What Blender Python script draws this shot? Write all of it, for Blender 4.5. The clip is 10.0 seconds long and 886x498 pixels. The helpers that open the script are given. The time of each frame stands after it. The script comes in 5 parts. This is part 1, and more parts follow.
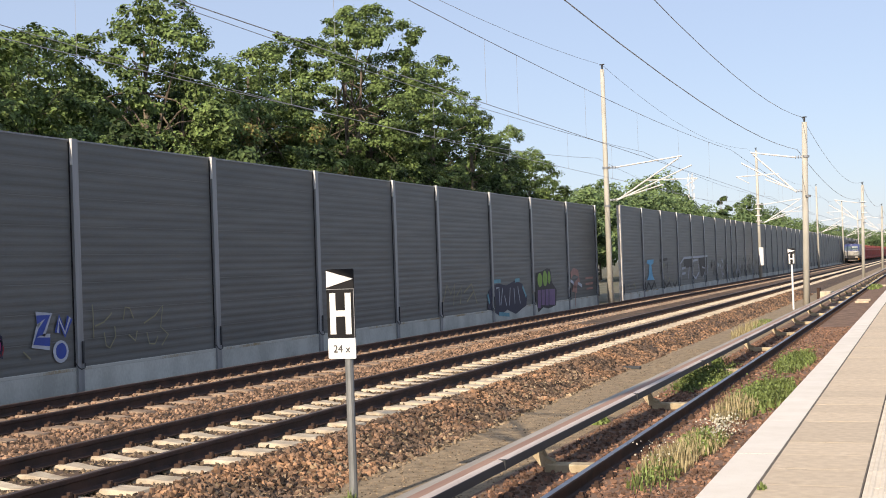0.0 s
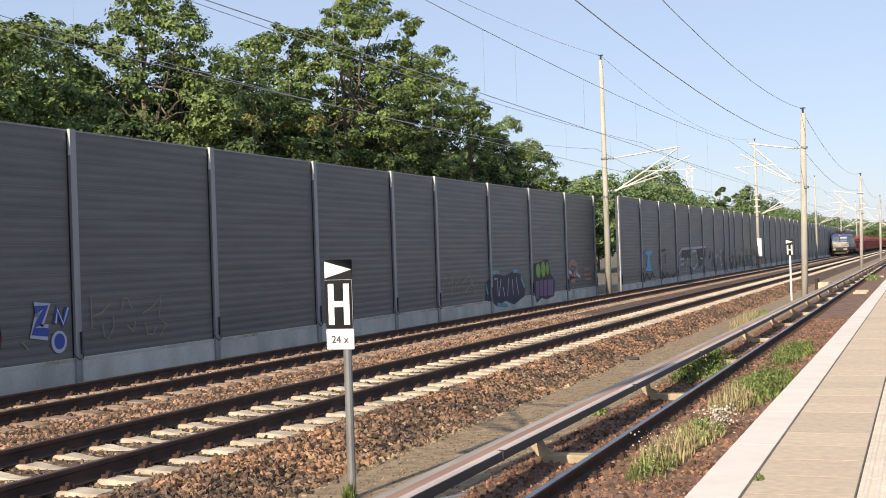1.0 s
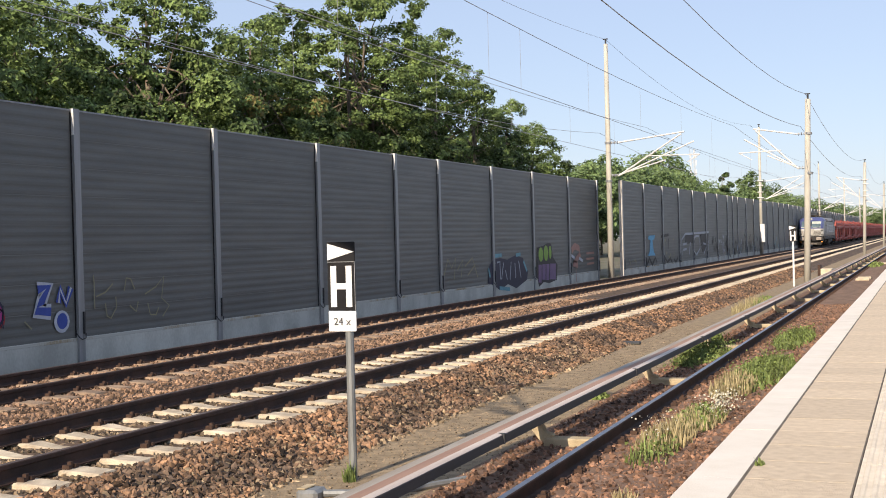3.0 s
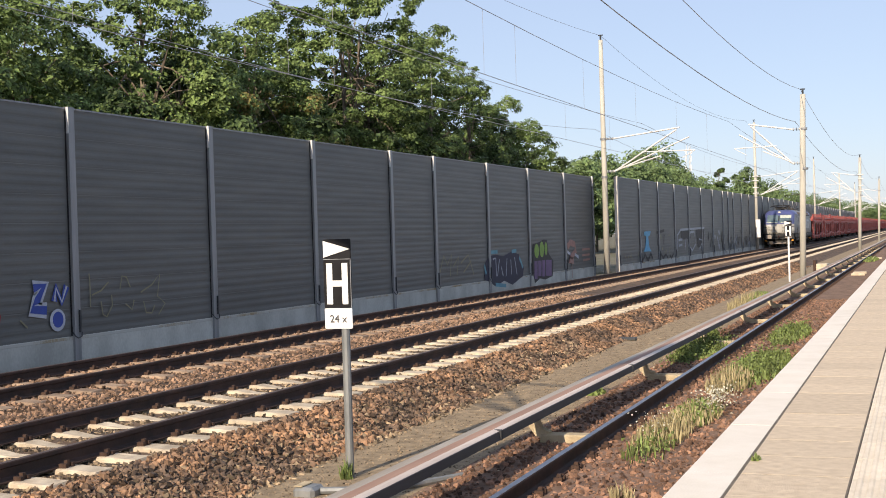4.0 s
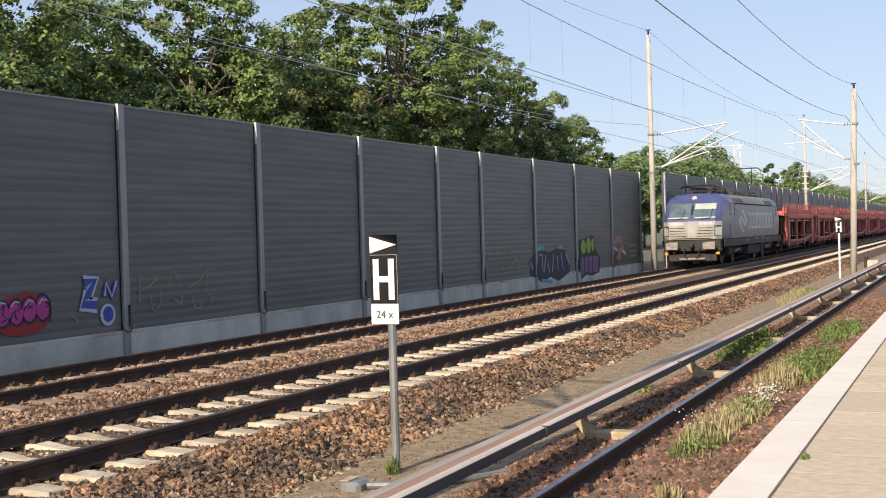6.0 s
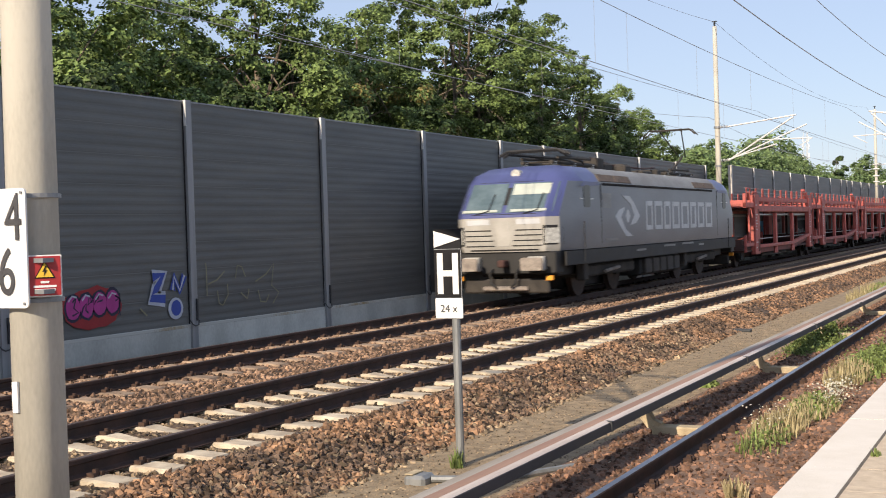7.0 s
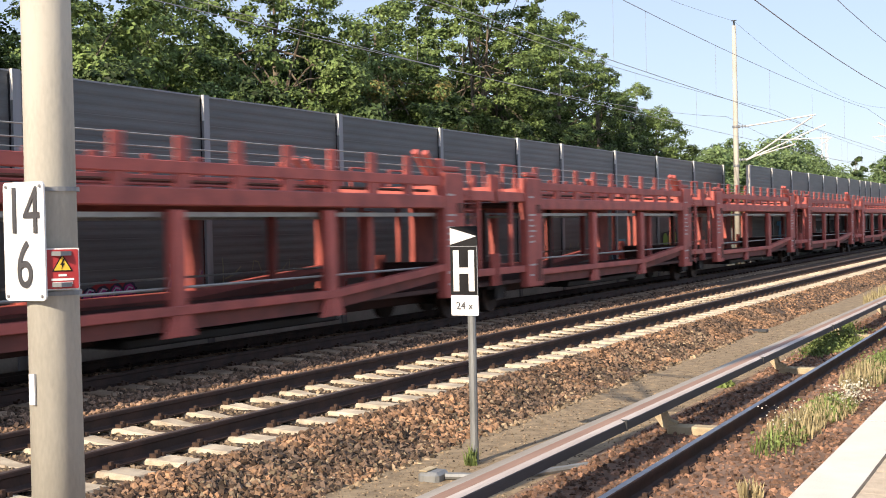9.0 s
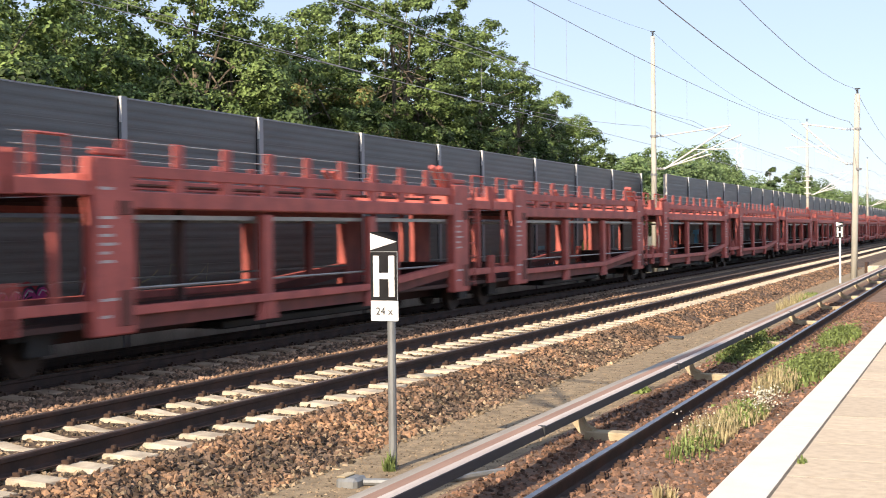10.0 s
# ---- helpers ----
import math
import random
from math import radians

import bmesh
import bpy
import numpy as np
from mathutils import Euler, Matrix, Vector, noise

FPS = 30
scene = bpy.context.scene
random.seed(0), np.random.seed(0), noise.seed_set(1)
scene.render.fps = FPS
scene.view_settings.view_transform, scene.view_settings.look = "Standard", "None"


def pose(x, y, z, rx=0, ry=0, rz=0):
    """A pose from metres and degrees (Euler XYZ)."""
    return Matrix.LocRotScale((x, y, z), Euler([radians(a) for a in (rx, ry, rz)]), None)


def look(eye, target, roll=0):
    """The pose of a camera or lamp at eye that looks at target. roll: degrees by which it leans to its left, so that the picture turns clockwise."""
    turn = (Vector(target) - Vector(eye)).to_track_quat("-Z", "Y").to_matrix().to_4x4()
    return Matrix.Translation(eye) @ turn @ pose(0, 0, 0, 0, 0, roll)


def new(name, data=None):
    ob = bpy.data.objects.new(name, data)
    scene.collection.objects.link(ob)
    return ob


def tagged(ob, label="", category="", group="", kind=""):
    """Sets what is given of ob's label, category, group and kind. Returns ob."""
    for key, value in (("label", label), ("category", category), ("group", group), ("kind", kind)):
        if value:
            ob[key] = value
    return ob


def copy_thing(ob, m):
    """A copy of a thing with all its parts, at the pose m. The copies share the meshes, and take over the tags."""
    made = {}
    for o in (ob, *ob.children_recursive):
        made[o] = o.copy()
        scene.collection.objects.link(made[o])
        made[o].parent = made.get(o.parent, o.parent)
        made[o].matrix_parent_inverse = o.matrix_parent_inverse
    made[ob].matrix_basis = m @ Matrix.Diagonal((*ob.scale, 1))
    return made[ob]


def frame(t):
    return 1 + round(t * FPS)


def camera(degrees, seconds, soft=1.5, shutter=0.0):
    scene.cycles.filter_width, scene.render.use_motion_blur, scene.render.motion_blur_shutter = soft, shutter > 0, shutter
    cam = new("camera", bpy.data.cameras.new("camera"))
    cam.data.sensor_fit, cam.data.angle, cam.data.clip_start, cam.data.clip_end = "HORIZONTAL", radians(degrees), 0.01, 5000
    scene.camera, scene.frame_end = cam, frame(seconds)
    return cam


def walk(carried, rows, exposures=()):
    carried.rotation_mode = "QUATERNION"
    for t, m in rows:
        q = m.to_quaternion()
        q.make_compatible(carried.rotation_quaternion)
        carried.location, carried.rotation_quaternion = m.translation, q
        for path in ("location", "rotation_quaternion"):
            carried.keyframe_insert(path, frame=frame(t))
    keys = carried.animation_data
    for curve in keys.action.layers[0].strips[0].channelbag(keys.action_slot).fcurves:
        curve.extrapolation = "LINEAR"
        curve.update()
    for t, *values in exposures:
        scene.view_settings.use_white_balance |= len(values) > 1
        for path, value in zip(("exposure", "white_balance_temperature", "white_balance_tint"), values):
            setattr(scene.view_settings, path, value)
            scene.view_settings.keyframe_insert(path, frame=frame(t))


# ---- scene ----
# camera on the platform, panning by hand
cam = camera(39.56, 10.0, soft=0.95, shutter=0.23)
EYE = Vector((0.0, 0.0, 1.861))
TURNS = [(0, 21.262, 0.841, -2.039), (0.5, 21.231, 0.701, -1.773), (1, 21.2, 0.407, -1.997), (1.5, 21.342, -0.088, -1.591),
         (2, 21.253, -0.019, -1.397), (2.5, 21.623, -0.398, -1.646), (2.7, 21.4, -0.388, -1.442), (3.8, 21.2, -0.426, -1.759),
         (4, 21.164, -0.532, -1.759), (4.5, 21.112, -0.603, -1.63), (5, 21.504, -0.661, -1.557), (5.2, 21.766, -0.666, -1.557),
         (6.3, 24.085, -0.75, -1.72), (6.5, 24.642, -0.846, -1.72), (7, 26.303, -0.838, -1.802), (7.5, 28.334, -0.825, -1.595),
         (8, 29.101, -1.013, -1.804), (8.5, 28.194, -0.897, -1.404), (9, 27.062, -0.954, -1.249), (9.5, 25.38, -0.937, -0.82),
         (10, 23.352, -0.757, -0.682)]


def aim(yaw, pitch, roll):
    y, p = radians(yaw), radians(pitch)
    way = Vector((-math.sin(y) * math.cos(p), math.cos(y) * math.cos(p), math.sin(p)))
    return look(EYE, EYE + way, roll)


# the clip's camera opens up a little as the dark locomotive leaves the picture
STOPS = [(0, 0.26), (2.5, 0.28), (4.5, 0.26), (6.5, 0.23), (7.5, 0.26), (8.0, 0.29), (8.5, 0.40), (9.0, 0.49), (9.5, 0.56), (10.0, 0.59)]
walk(cam, [(t, aim(a, b, c)) for t, a, b, c in TURNS], [(t, s, 6500, 16) for t, s in STOPS])

# ---- sky and sun: low sun behind the camera, along the line ----
ELEVATION = 28.0
world = bpy.data.worlds.new("sky")
scene.world = world
world.use_nodes = True
nt = world.node_tree
sky = nt.nodes.new("ShaderNodeTexSky")
sky.sky_type, sky.sun_disc = "NISHITA", False
sky.sun_elevation, sky.sun_rotation = radians(ELEVATION), radians(185.1)
sky.air_density, sky.dust_density, sky.ozone_density = 1.0, 0.5, 2.5
bg = nt.nodes["Background"]
bg.inputs["Strength"].default_value = 0.101
haze = nt.nodes.new("ShaderNodeMix")                # thin summer haze evens the sky out
haze.data_type, haze.blend_type = "RGBA", "MIX"
haze.inputs["Factor"].default_value = 0.55
haze.inputs["B"].default_value = (5.2, 6.2, 7.8, 1)
nt.links.new(sky.outputs["Color"], haze.inputs["A"])
nt.links.new(haze.outputs["Result"], bg.inputs["Color"])

sun = bpy.data.lights.new("sun", "SUN")
sun.energy, sun.angle, sun.color = 5.0, radians(0.55), (1.0, 0.86, 0.64)
sun_ob = new("sun", sun)
sun_from = Vector((-0.09, -1.0, math.tan(radians(ELEVATION))))
sun_ob.matrix_world = look(sun_from * 40, (0, 0, 0))


# ---- materials ----
def mat(name, c1, c2=None, rough=0.7, metal=0.0, scale=6.0, fine=60.0, bump=0.15, mix=(0.35, 0.65), coords="Object", spec=0.5,
        island=0.0, per_object=0.0, stretch=(1, 1, 1), transmit=0.0):
    """A surface with colour variation at two scales, and fine relief."""
    m = bpy.data.materials.new(name)
    m.use_nodes = True
    t = m.node_tree
    b = t.nodes["Principled BSDF"]
    co = t.nodes.new("ShaderNodeTexCoord")
    mp = t.nodes.new("ShaderNodeMapping")
    mp.inputs["Scale"].default_value = stretch
    if coords == "World":
        co = t.nodes.new("ShaderNodeNewGeometry")
    t.links.new(co.outputs["Position" if coords == "World" else coords], mp.inputs["Vector"])
    n1 = t.nodes.new("ShaderNodeTexNoise")
    n1.inputs["Scale"].default_value, n1.inputs["Detail"].default_value = scale, 5
    n2 = t.nodes.new("ShaderNodeTexNoise")
    n2.inputs["Scale"].default_value, n2.inputs["Detail"].default_value = fine, 3
    t.links.new(mp.outputs["Vector"], n1.inputs["Vector"])
    t.links.new(mp.outputs["Vector"], n2.inputs["Vector"])
    add = t.nodes.new("ShaderNodeMath")
    add.operation = "MULTIPLY_ADD"
    add.inputs[1].default_value = 0.35
    t.links.new(n2.outputs["Fac"], add.inputs[0])
    t.links.new(n1.outputs["Fac"], add.inputs[2])
    ramp = t.nodes.new("ShaderNodeValToRGB")
    c2 = c2 or tuple(v * 0.75 for v in c1)
    ramp.color_ramp.elements[0].position, ramp.color_ramp.elements[1].position = mix[0] + 0.175, mix[1] + 0.175
    ramp.color_ramp.elements[0].color, ramp.color_ramp.elements[1].color = (*c2, 1), (*c1, 1)
    t.links.new(add.outputs[0], ramp.inputs["Fac"])
    out = ramp.outputs["Color"]
    for amount, node, socket in ((island, "ShaderNodeNewGeometry", "Random Per Island"), (per_object, "ShaderNodeObjectInfo", "Random")):
        if amount:
            src = t.nodes.new(node)
            rng = t.nodes.new("ShaderNodeMapRange")
            rng.inputs["To Min"].default_value, rng.inputs["To Max"].default_value = 1 - amount, 1 + amount
            t.links.new(src.outputs[socket], rng.inputs["Value"])
            mul = t.nodes.new("ShaderNodeVectorMath")
            mul.operation = "SCALE"
            t.links.new(out, mul.inputs[0])
            t.links.new(rng.outputs["Result"], mul.inputs["Scale"])
            out = mul.outputs["Vector"]
    t.links.new(out, b.inputs["Base Color"])
    b.inputs["Roughness"].default_value, b.inputs["Metallic"].default_value = rough, metal
    b.inputs["Specular IOR Level"].default_value = spec
    if transmit:
        tr = t.nodes.new("ShaderNodeBsdfTranslucent")
        mx = t.nodes.new("ShaderNodeMixShader")
        mx.inputs["Fac"].default_value = transmit
        t.links.new(out, tr.inputs["Color"])
        t.links.new(b.outputs["BSDF"], mx.inputs[1])
        t.links.new(tr.outputs["BSDF"], mx.inputs[2])
        t.links.new(mx.outputs["Shader"], t.nodes["Material Output"].inputs["Surface"])
    if bump:
        bp = t.nodes.new("ShaderNodeBump")
        bp.inputs["Strength"].default_value, bp.inputs["Distance"].default_value = bump, 0.02
        t.links.new(add.outputs[0], bp.inputs["Height"])
        t.links.new(bp.outputs["Normal"], b.inputs["Normal"])
    return m


M = {
    "earth": mat("earth", (0.17, 0.14, 0.10), (0.09, 0.10, 0.05), 0.95, scale=0.6, fine=14, bump=0.6),
    "gravel": mat("gravel", (0.36, 0.275, 0.17), (0.20, 0.15, 0.092), 0.95, scale=6.0, fine=140, bump=0.8, mix=(0.32, 0.68)),
    "ballast_bed": mat("ballast_bed", (0.15, 0.095, 0.06), (0.05, 0.034, 0.023), 0.95, scale=3.0, fine=22, bump=1.0),
    "ballast": mat("ballast", (0.27, 0.158, 0.09), (0.10, 0.07, 0.05), 0.92, scale=1.3, fine=30, bump=0.4, island=0.9, mix=(0.38, 0.62)),
    "ballast_grey": mat("ballast_grey", (0.31, 0.23, 0.145), (0.14, 0.105, 0.068), 0.92, scale=2, fine=30, bump=0.4, island=0.9),
    "ballast_pale": mat("ballast_pale", (0.30, 0.19, 0.122), (0.15, 0.096, 0.064), 0.92, scale=1.3, fine=30, bump=0.4, island=0.8),
    "brown_bed": mat("brown_bed", (0.255, 0.16, 0.108), (0.13, 0.08, 0.054), 0.95, scale=2.5, fine=30, bump=1.0),
    "brown_stone": mat("brown_stone", (0.275, 0.155, 0.10), (0.125, 0.072, 0.048), 0.92, scale=2, fine=40, bump=0.4, island=0.7),
    "sleeper": mat("sleeper", (0.64, 0.55, 0.41), (0.44, 0.36, 0.26), 0.88, scale=5, fine=60, bump=0.35, per_object=0.12, coords="World"),
    "sleeper_old": mat("sleeper_old", (0.40, 0.29, 0.20), (0.27, 0.19, 0.13), 0.9, scale=4, fine=50, bump=0.3, per_object=0.15, coords="World"),
    "sleeper_wood": mat("sleeper_wood", (0.30, 0.21, 0.14), (0.18, 0.125, 0.085), 0.9, scale=3, fine=40, bump=0.4, per_object=0.2, stretch=(0.3, 3, 3)),
    "rail_side": mat("rail_side", (0.058, 0.029, 0.021), (0.028, 0.016, 0.012), 0.8, 0.0, scale=4, fine=40, bump=0.2),
    "rail_top": mat("rail_top", (0.36, 0.36, 0.38), (0.26, 0.26, 0.28), 0.35, 1.0, scale=9, fine=80, bump=0.03),
    "rail_top_dull": mat("rail_top_dull", (0.14, 0.105, 0.09), (0.09, 0.065, 0.055), 0.55, 0.3, scale=9, fine=80, bump=0.05),
    "clip": mat("clip", (0.085, 0.047, 0.031), (0.045, 0.026, 0.02), 0.8, 0.2, scale=20, fine=90),
    "panel": mat("panel", (0.112, 0.118, 0.115), (0.084, 0.090, 0.089), 0.5, 0.0, scale=0.9, fine=25, bump=0.05, stretch=(1, 0.4, 3.2), per_object=0.06, spec=0.5),
    "galvanised": mat("galvanised", (0.30, 0.31, 0.325), (0.22, 0.23, 0.24), 0.5, 0.3, scale=5, fine=50, bump=0.05, stretch=(1, 1, 0.25)),
    "dark_steel": mat("dark_steel", (0.06, 0.065, 0.07), (0.04, 0.042, 0.046), 0.6, 0.3, scale=8, fine=60, bump=0.1),
    "plinth": mat("plinth", (0.52, 0.53, 0.49), (0.37, 0.375, 0.345), 0.85, scale=1.6, fine=30, bump=0.15, per_object=0.09, stretch=(1, 0.7, 0.5), coords="World"),
    "stain": mat("stain", (0.47, 0.47, 0.43), (0.30, 0.23, 0.12), 0.9, scale=1.1, fine=40, bump=0.1, mix=(0.30, 0.52), stretch=(1, 1, 0.4), coords="World"),
    "concrete": mat("concrete", (0.53, 0.51, 0.445), (0.40, 0.385, 0.335), 0.85, scale=3, fine=60, bump=0.15, stretch=(1, 1, 0.3)),
    "concrete_white": mat("concrete_white", (0.66, 0.62, 0.55), (0.55, 0.51, 0.45), 0.8, scale=3, fine=60, bump=0.1),
    "white_edge": mat("white_edge", (0.80, 0.74, 0.65), (0.71, 0.65, 0.55), 0.8, scale=5, fine=90, bump=0.25, mix=(0.25, 0.7), per_object=0.03, coords="World"),
    "slab": mat("slab", (0.66, 0.545, 0.40), (0.50, 0.40, 0.285), 0.9, scale=16.0, fine=140, bump=0.4, mix=(0.25, 0.75), per_object=0.07, coords="World"),
    "slab_pale": mat("slab_pale", (0.80, 0.71, 0.57), (0.66, 0.57, 0.44), 0.88, scale=12, fine=120, bump=0.4, mix=(0.25, 0.75), per_object=0.05, coords="World"),
    "joint": mat("joint", (0.16, 0.13, 0.10), (0.10, 0.085, 0.065), 0.95, scale=6, fine=60, bump=0.3),
    "cover": mat("cover", (0.44, 0.40, 0.345), (0.30, 0.265, 0.22), 0.75, scale=2.0, fine=60, bump=0.15, stretch=(3, 0.25, 3)),
    "cover_stripe": mat("cover_stripe", (0.40, 0.25, 0.18), (0.30, 0.18, 0.13), 0.75, scale=3, fine=50, bump=0.1, stretch=(3, 0.2, 3)),
    # the cover's unlit side has its shade put into this near-black colour
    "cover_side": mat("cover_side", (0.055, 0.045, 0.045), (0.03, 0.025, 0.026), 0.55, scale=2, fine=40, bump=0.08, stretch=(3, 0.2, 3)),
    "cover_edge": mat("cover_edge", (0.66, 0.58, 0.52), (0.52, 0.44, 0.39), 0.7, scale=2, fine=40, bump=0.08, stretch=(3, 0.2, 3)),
    "bracket": mat("bracket", (0.56, 0.46, 0.30), (0.40, 0.32, 0.20), 0.85, scale=5, fine=60, bump=0.2),
    "white_paint": mat("white_paint", (0.80, 0.80, 0.79), (0.74, 0.74, 0.72), 0.45, scale=4, fine=60, bump=0.03),
    "black_paint": mat("black_paint", (0.020, 0.020, 0.022), (0.013, 0.013, 0.014), 0.75, scale=5, fine=60, bump=0.0, spec=0.15),
    "dark_grey_paint": mat("dark_grey_paint", (0.07, 0.07, 0.075), (0.05, 0.05, 0.055), 0.5, scale=5, fine=60, bump=0.03),
    "red_paint": mat("red_paint", (0.42, 0.035, 0.04), (0.34, 0.028, 0.03), 0.45, scale=5, fine=60, bump=0.03),
    "yellow_paint": mat("yellow_paint", (0.80, 0.52, 0.05), (0.70, 0.44, 0.04), 0.5, scale=5, fine=60, bump=0.03),
    "pole_grey": mat("pole_grey", (0.30, 0.31, 0.31), (0.22, 0.23, 0.23), 0.5, 0.4, scale=6, fine=60, bump=0.06, stretch=(1, 1, 0.3)),
    "wire": mat("wire", (0.38, 0.39, 0.41), (0.28, 0.29, 0.31), 0.5, 0.2, scale=6, fine=60, bump=0),
    "insulator": mat("insulator", (0.35, 0.36, 0.37), (0.28, 0.29, 0.3), 0.4, scale=6, fine=60, bump=0),
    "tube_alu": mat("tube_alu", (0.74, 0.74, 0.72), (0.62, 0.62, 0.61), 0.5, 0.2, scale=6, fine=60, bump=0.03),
    "bark": mat("bark", (0.20, 0.165, 0.12), (0.10, 0.08, 0.06), 0.95, scale=5, fine=40, bump=0.7, stretch=(1, 1, 0.3)),
    "leaf": mat("leaf", (0.175, 0.245, 0.076), (0.09, 0.135, 0.042), 0.6, scale=0.5, fine=6, bump=0, island=0.65, transmit=0.10, spec=0.25),
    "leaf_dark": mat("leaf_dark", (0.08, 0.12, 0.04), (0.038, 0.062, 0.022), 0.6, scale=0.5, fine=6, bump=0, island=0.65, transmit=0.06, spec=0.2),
    "leaf_autumn": mat("leaf_autumn", (0.27, 0.225, 0.07), (0.20, 0.165, 0.05), 0.6, scale=0.5, fine=6, bump=0, island=0.45, transmit=0.3),
    "leaf_far": mat("leaf_far", (0.19, 0.27, 0.10), (0.11, 0.17, 0.065), 0.7, scale=0.3, fine=3, bump=0, island=0.5, transmit=0.2),
    "grass": mat("grass", (0.22, 0.29, 0.085), (0.13, 0.17, 0.05), 0.7, scale=2, fine=12, bump=0, island=0.5, transmit=0.2),
    "straw": mat("straw", (0.48, 0.40, 0.23), (0.34, 0.29, 0.15), 0.8, scale=2, fine=12, bump=0, island=0.35, transmit=0.25),
    "flower": mat("flower", (0.62, 0.60, 0.50), (0.5, 0.48, 0.38), 0.8, scale=2, fine=12, bump=0, island=0.2),
}
# ---- building helpers ----
def finish(name, verts, faces, material, parent=None, label="", kind="", smooth=False):
    me = bpy.data.meshes.new(name)
    me.from_pydata([tuple(v) for v in verts], [], faces)
    me.materials.append(material)
    if smooth:
        me.polygons.foreach_set("use_smooth", [True] * len(me.polygons))
    me.update()
    ob = new(name, me)
    if parent is not None:
        ob.parent = parent
    return tagged(ob, label=label, kind=kind)


def part(name, bm, material, parent=None, label="", kind="", smooth=False):
    me = bpy.data.meshes.new(name)
    bm.normal_update()
    bm.to_mesh(me)
    bm.free()
    me.materials.append(material)
    if smooth:
        me.polygons.foreach_set("use_smooth", [True] * len(me.polygons))
    ob = new(name, me)
    if parent is not None:
        ob.parent = parent
    return tagged(ob, label=label, kind=kind)


def thing(name, label, category, group="", kind="", at=None):
    ob = new(name)
    ob.empty_display_size = 0.2
    if at is not None:
        ob.matrix_world = at
    return tagged(ob, label, category, group, kind)


def add_box(bm, lo, hi, bevel=0.0, turn=None):
    r = bmesh.ops.create_cube(bm, size=1.0)
    vs = r["verts"]
    c = [(a + b) / 2 for a, b in zip(lo, hi)]
    s = [b - a for a, b in zip(lo, hi)]
    bmesh.ops.scale(bm, vec=s, verts=vs)
    if bevel:
        es = list({e for v in vs for e in v.link_edges})
        out = bmesh.ops.bevel(bm, geom=es, offset=bevel, segments=1, affect="EDGES", profile=0.5)
        vs = list({v for f in out["faces"] for v in f.verts} | {v for v in vs if v.is_valid})
    if turn is not None:
        bmesh.ops.transform(bm, matrix=turn, verts=vs)
    bmesh.ops.translate(bm, vec=c, verts=vs)
    return vs


def box(lo, hi, bevel=0.0):
    bm = bmesh.new()
    add_box(bm, lo, hi, bevel)
    return bm


def add_tube(bm, pts, radius, sides=8, radius2=None, caps=True):
    """A round bar along points."""
    pts = [Vector(p) for p in pts]
    rings = []
    n = len(pts)
    for i, p in enumerate(pts):
        way = (pts[min(i + 1, n - 1)] - pts[max(i - 1, 0)]).normalized()
        side = way.cross(Vector((0, 0, 1)) if abs(way.z) < 0.95 else Vector((1, 0, 0))).normalized()
        up = side.cross(way)
        r = radius if radius2 is None else radius + (radius2 - radius) * i / (n - 1)
        rings.append([bm.verts.new(p + (side * math.cos(a) + up * math.sin(a)) * r) for a in (2 * math.pi * k / sides for k in range(sides))])
    for a, b in zip(rings, rings[1:]):
        for k in range(sides):
            bm.faces.new((a[k], a[(k + 1) % sides], b[(k + 1) % sides], b[k]))
    if caps:
        bm.faces.new(rings[0][::-1])
        bm.faces.new(rings[-1])


def tube(pts, radius, sides=8, radius2=None):
    bm = bmesh.new()
    add_tube(bm, pts, radius, sides, radius2)
    return bm


def add_plate(bm, outline, depth, place):
    """A flat plate with an outline in its own x and z, thick along its own y, put at the pose."""
    front = [bm.verts.new(place @ Vector((x, 0, z))) for x, z in outline]
    back = [bm.verts.new(place @ Vector((x, depth, z))) for x, z in outline]
    bm.faces.new(front)
    bm.faces.new(back[::-1])
    for i in range(len(outline)):
        j = (i + 1) % len(outline)
        bm.faces.new((front[j], front[i], back[i], back[j]))


def plate(outline, depth, place):
    bm = bmesh.new()
    add_plate(bm, outline, depth, place)
    return bm


def rounded(x0, z0, x1, z1, r, n=4):
    out = []
    for cx, cz, a0 in ((x1 - r, z1 - r, 0), (x0 + r, z1 - r, 90), (x0 + r, z0 + r, 180), (x1 - r, z0 + r, 270)):
        out += [(cx + r * math.cos(radians(a0 + 90 * k / n)), cz + r * math.sin(radians(a0 + 90 * k / n))) for k in range(n + 1)]
    return out


def extrude_y(profile, y0, y1, closed=True):
    """A prism with a cross-section in x and z along the line."""
    verts = [(x, y0, z) for x, z in profile] + [(x, y1, z) for x, z in profile]
    n = len(profile)
    faces = [(i, i + n, (i + 1) % n + n, (i + 1) % n) for i in range(n if closed else n - 1)]
    if closed:
        faces += [tuple(range(n)), tuple(range(2 * n - 1, n - 1, -1))]
    return verts, faces


def lettering(name, text, size, material, parent, place, label=""):
    cu = bpy.data.curves.new(name, "FONT")
    cu.body, cu.size, cu.align_x, cu.align_y, cu.extrude = text, size, "CENTER", "CENTER", 0.0015
    tmp = bpy.data.objects.new(name, cu)
    scene.collection.objects.link(tmp)
    me = bpy.data.meshes.new_from_object(tmp.evaluated_get(bpy.context.evaluated_depsgraph_get()))
    bpy.data.objects.remove(tmp)
    me.transform(place)
    me.materials.clear()
    me.materials.append(material)
    ob = new(name, me)
    ob.parent = parent
    return tagged(ob, label=label)


rng = np.random.default_rng(7)
X1, X2, XS, ZS = -8.319, -12.329, -3.298, -0.269      # track centres, suburban rail and its height
XW, XWF = -14.977, -14.0                              # noise barrier, its two lines
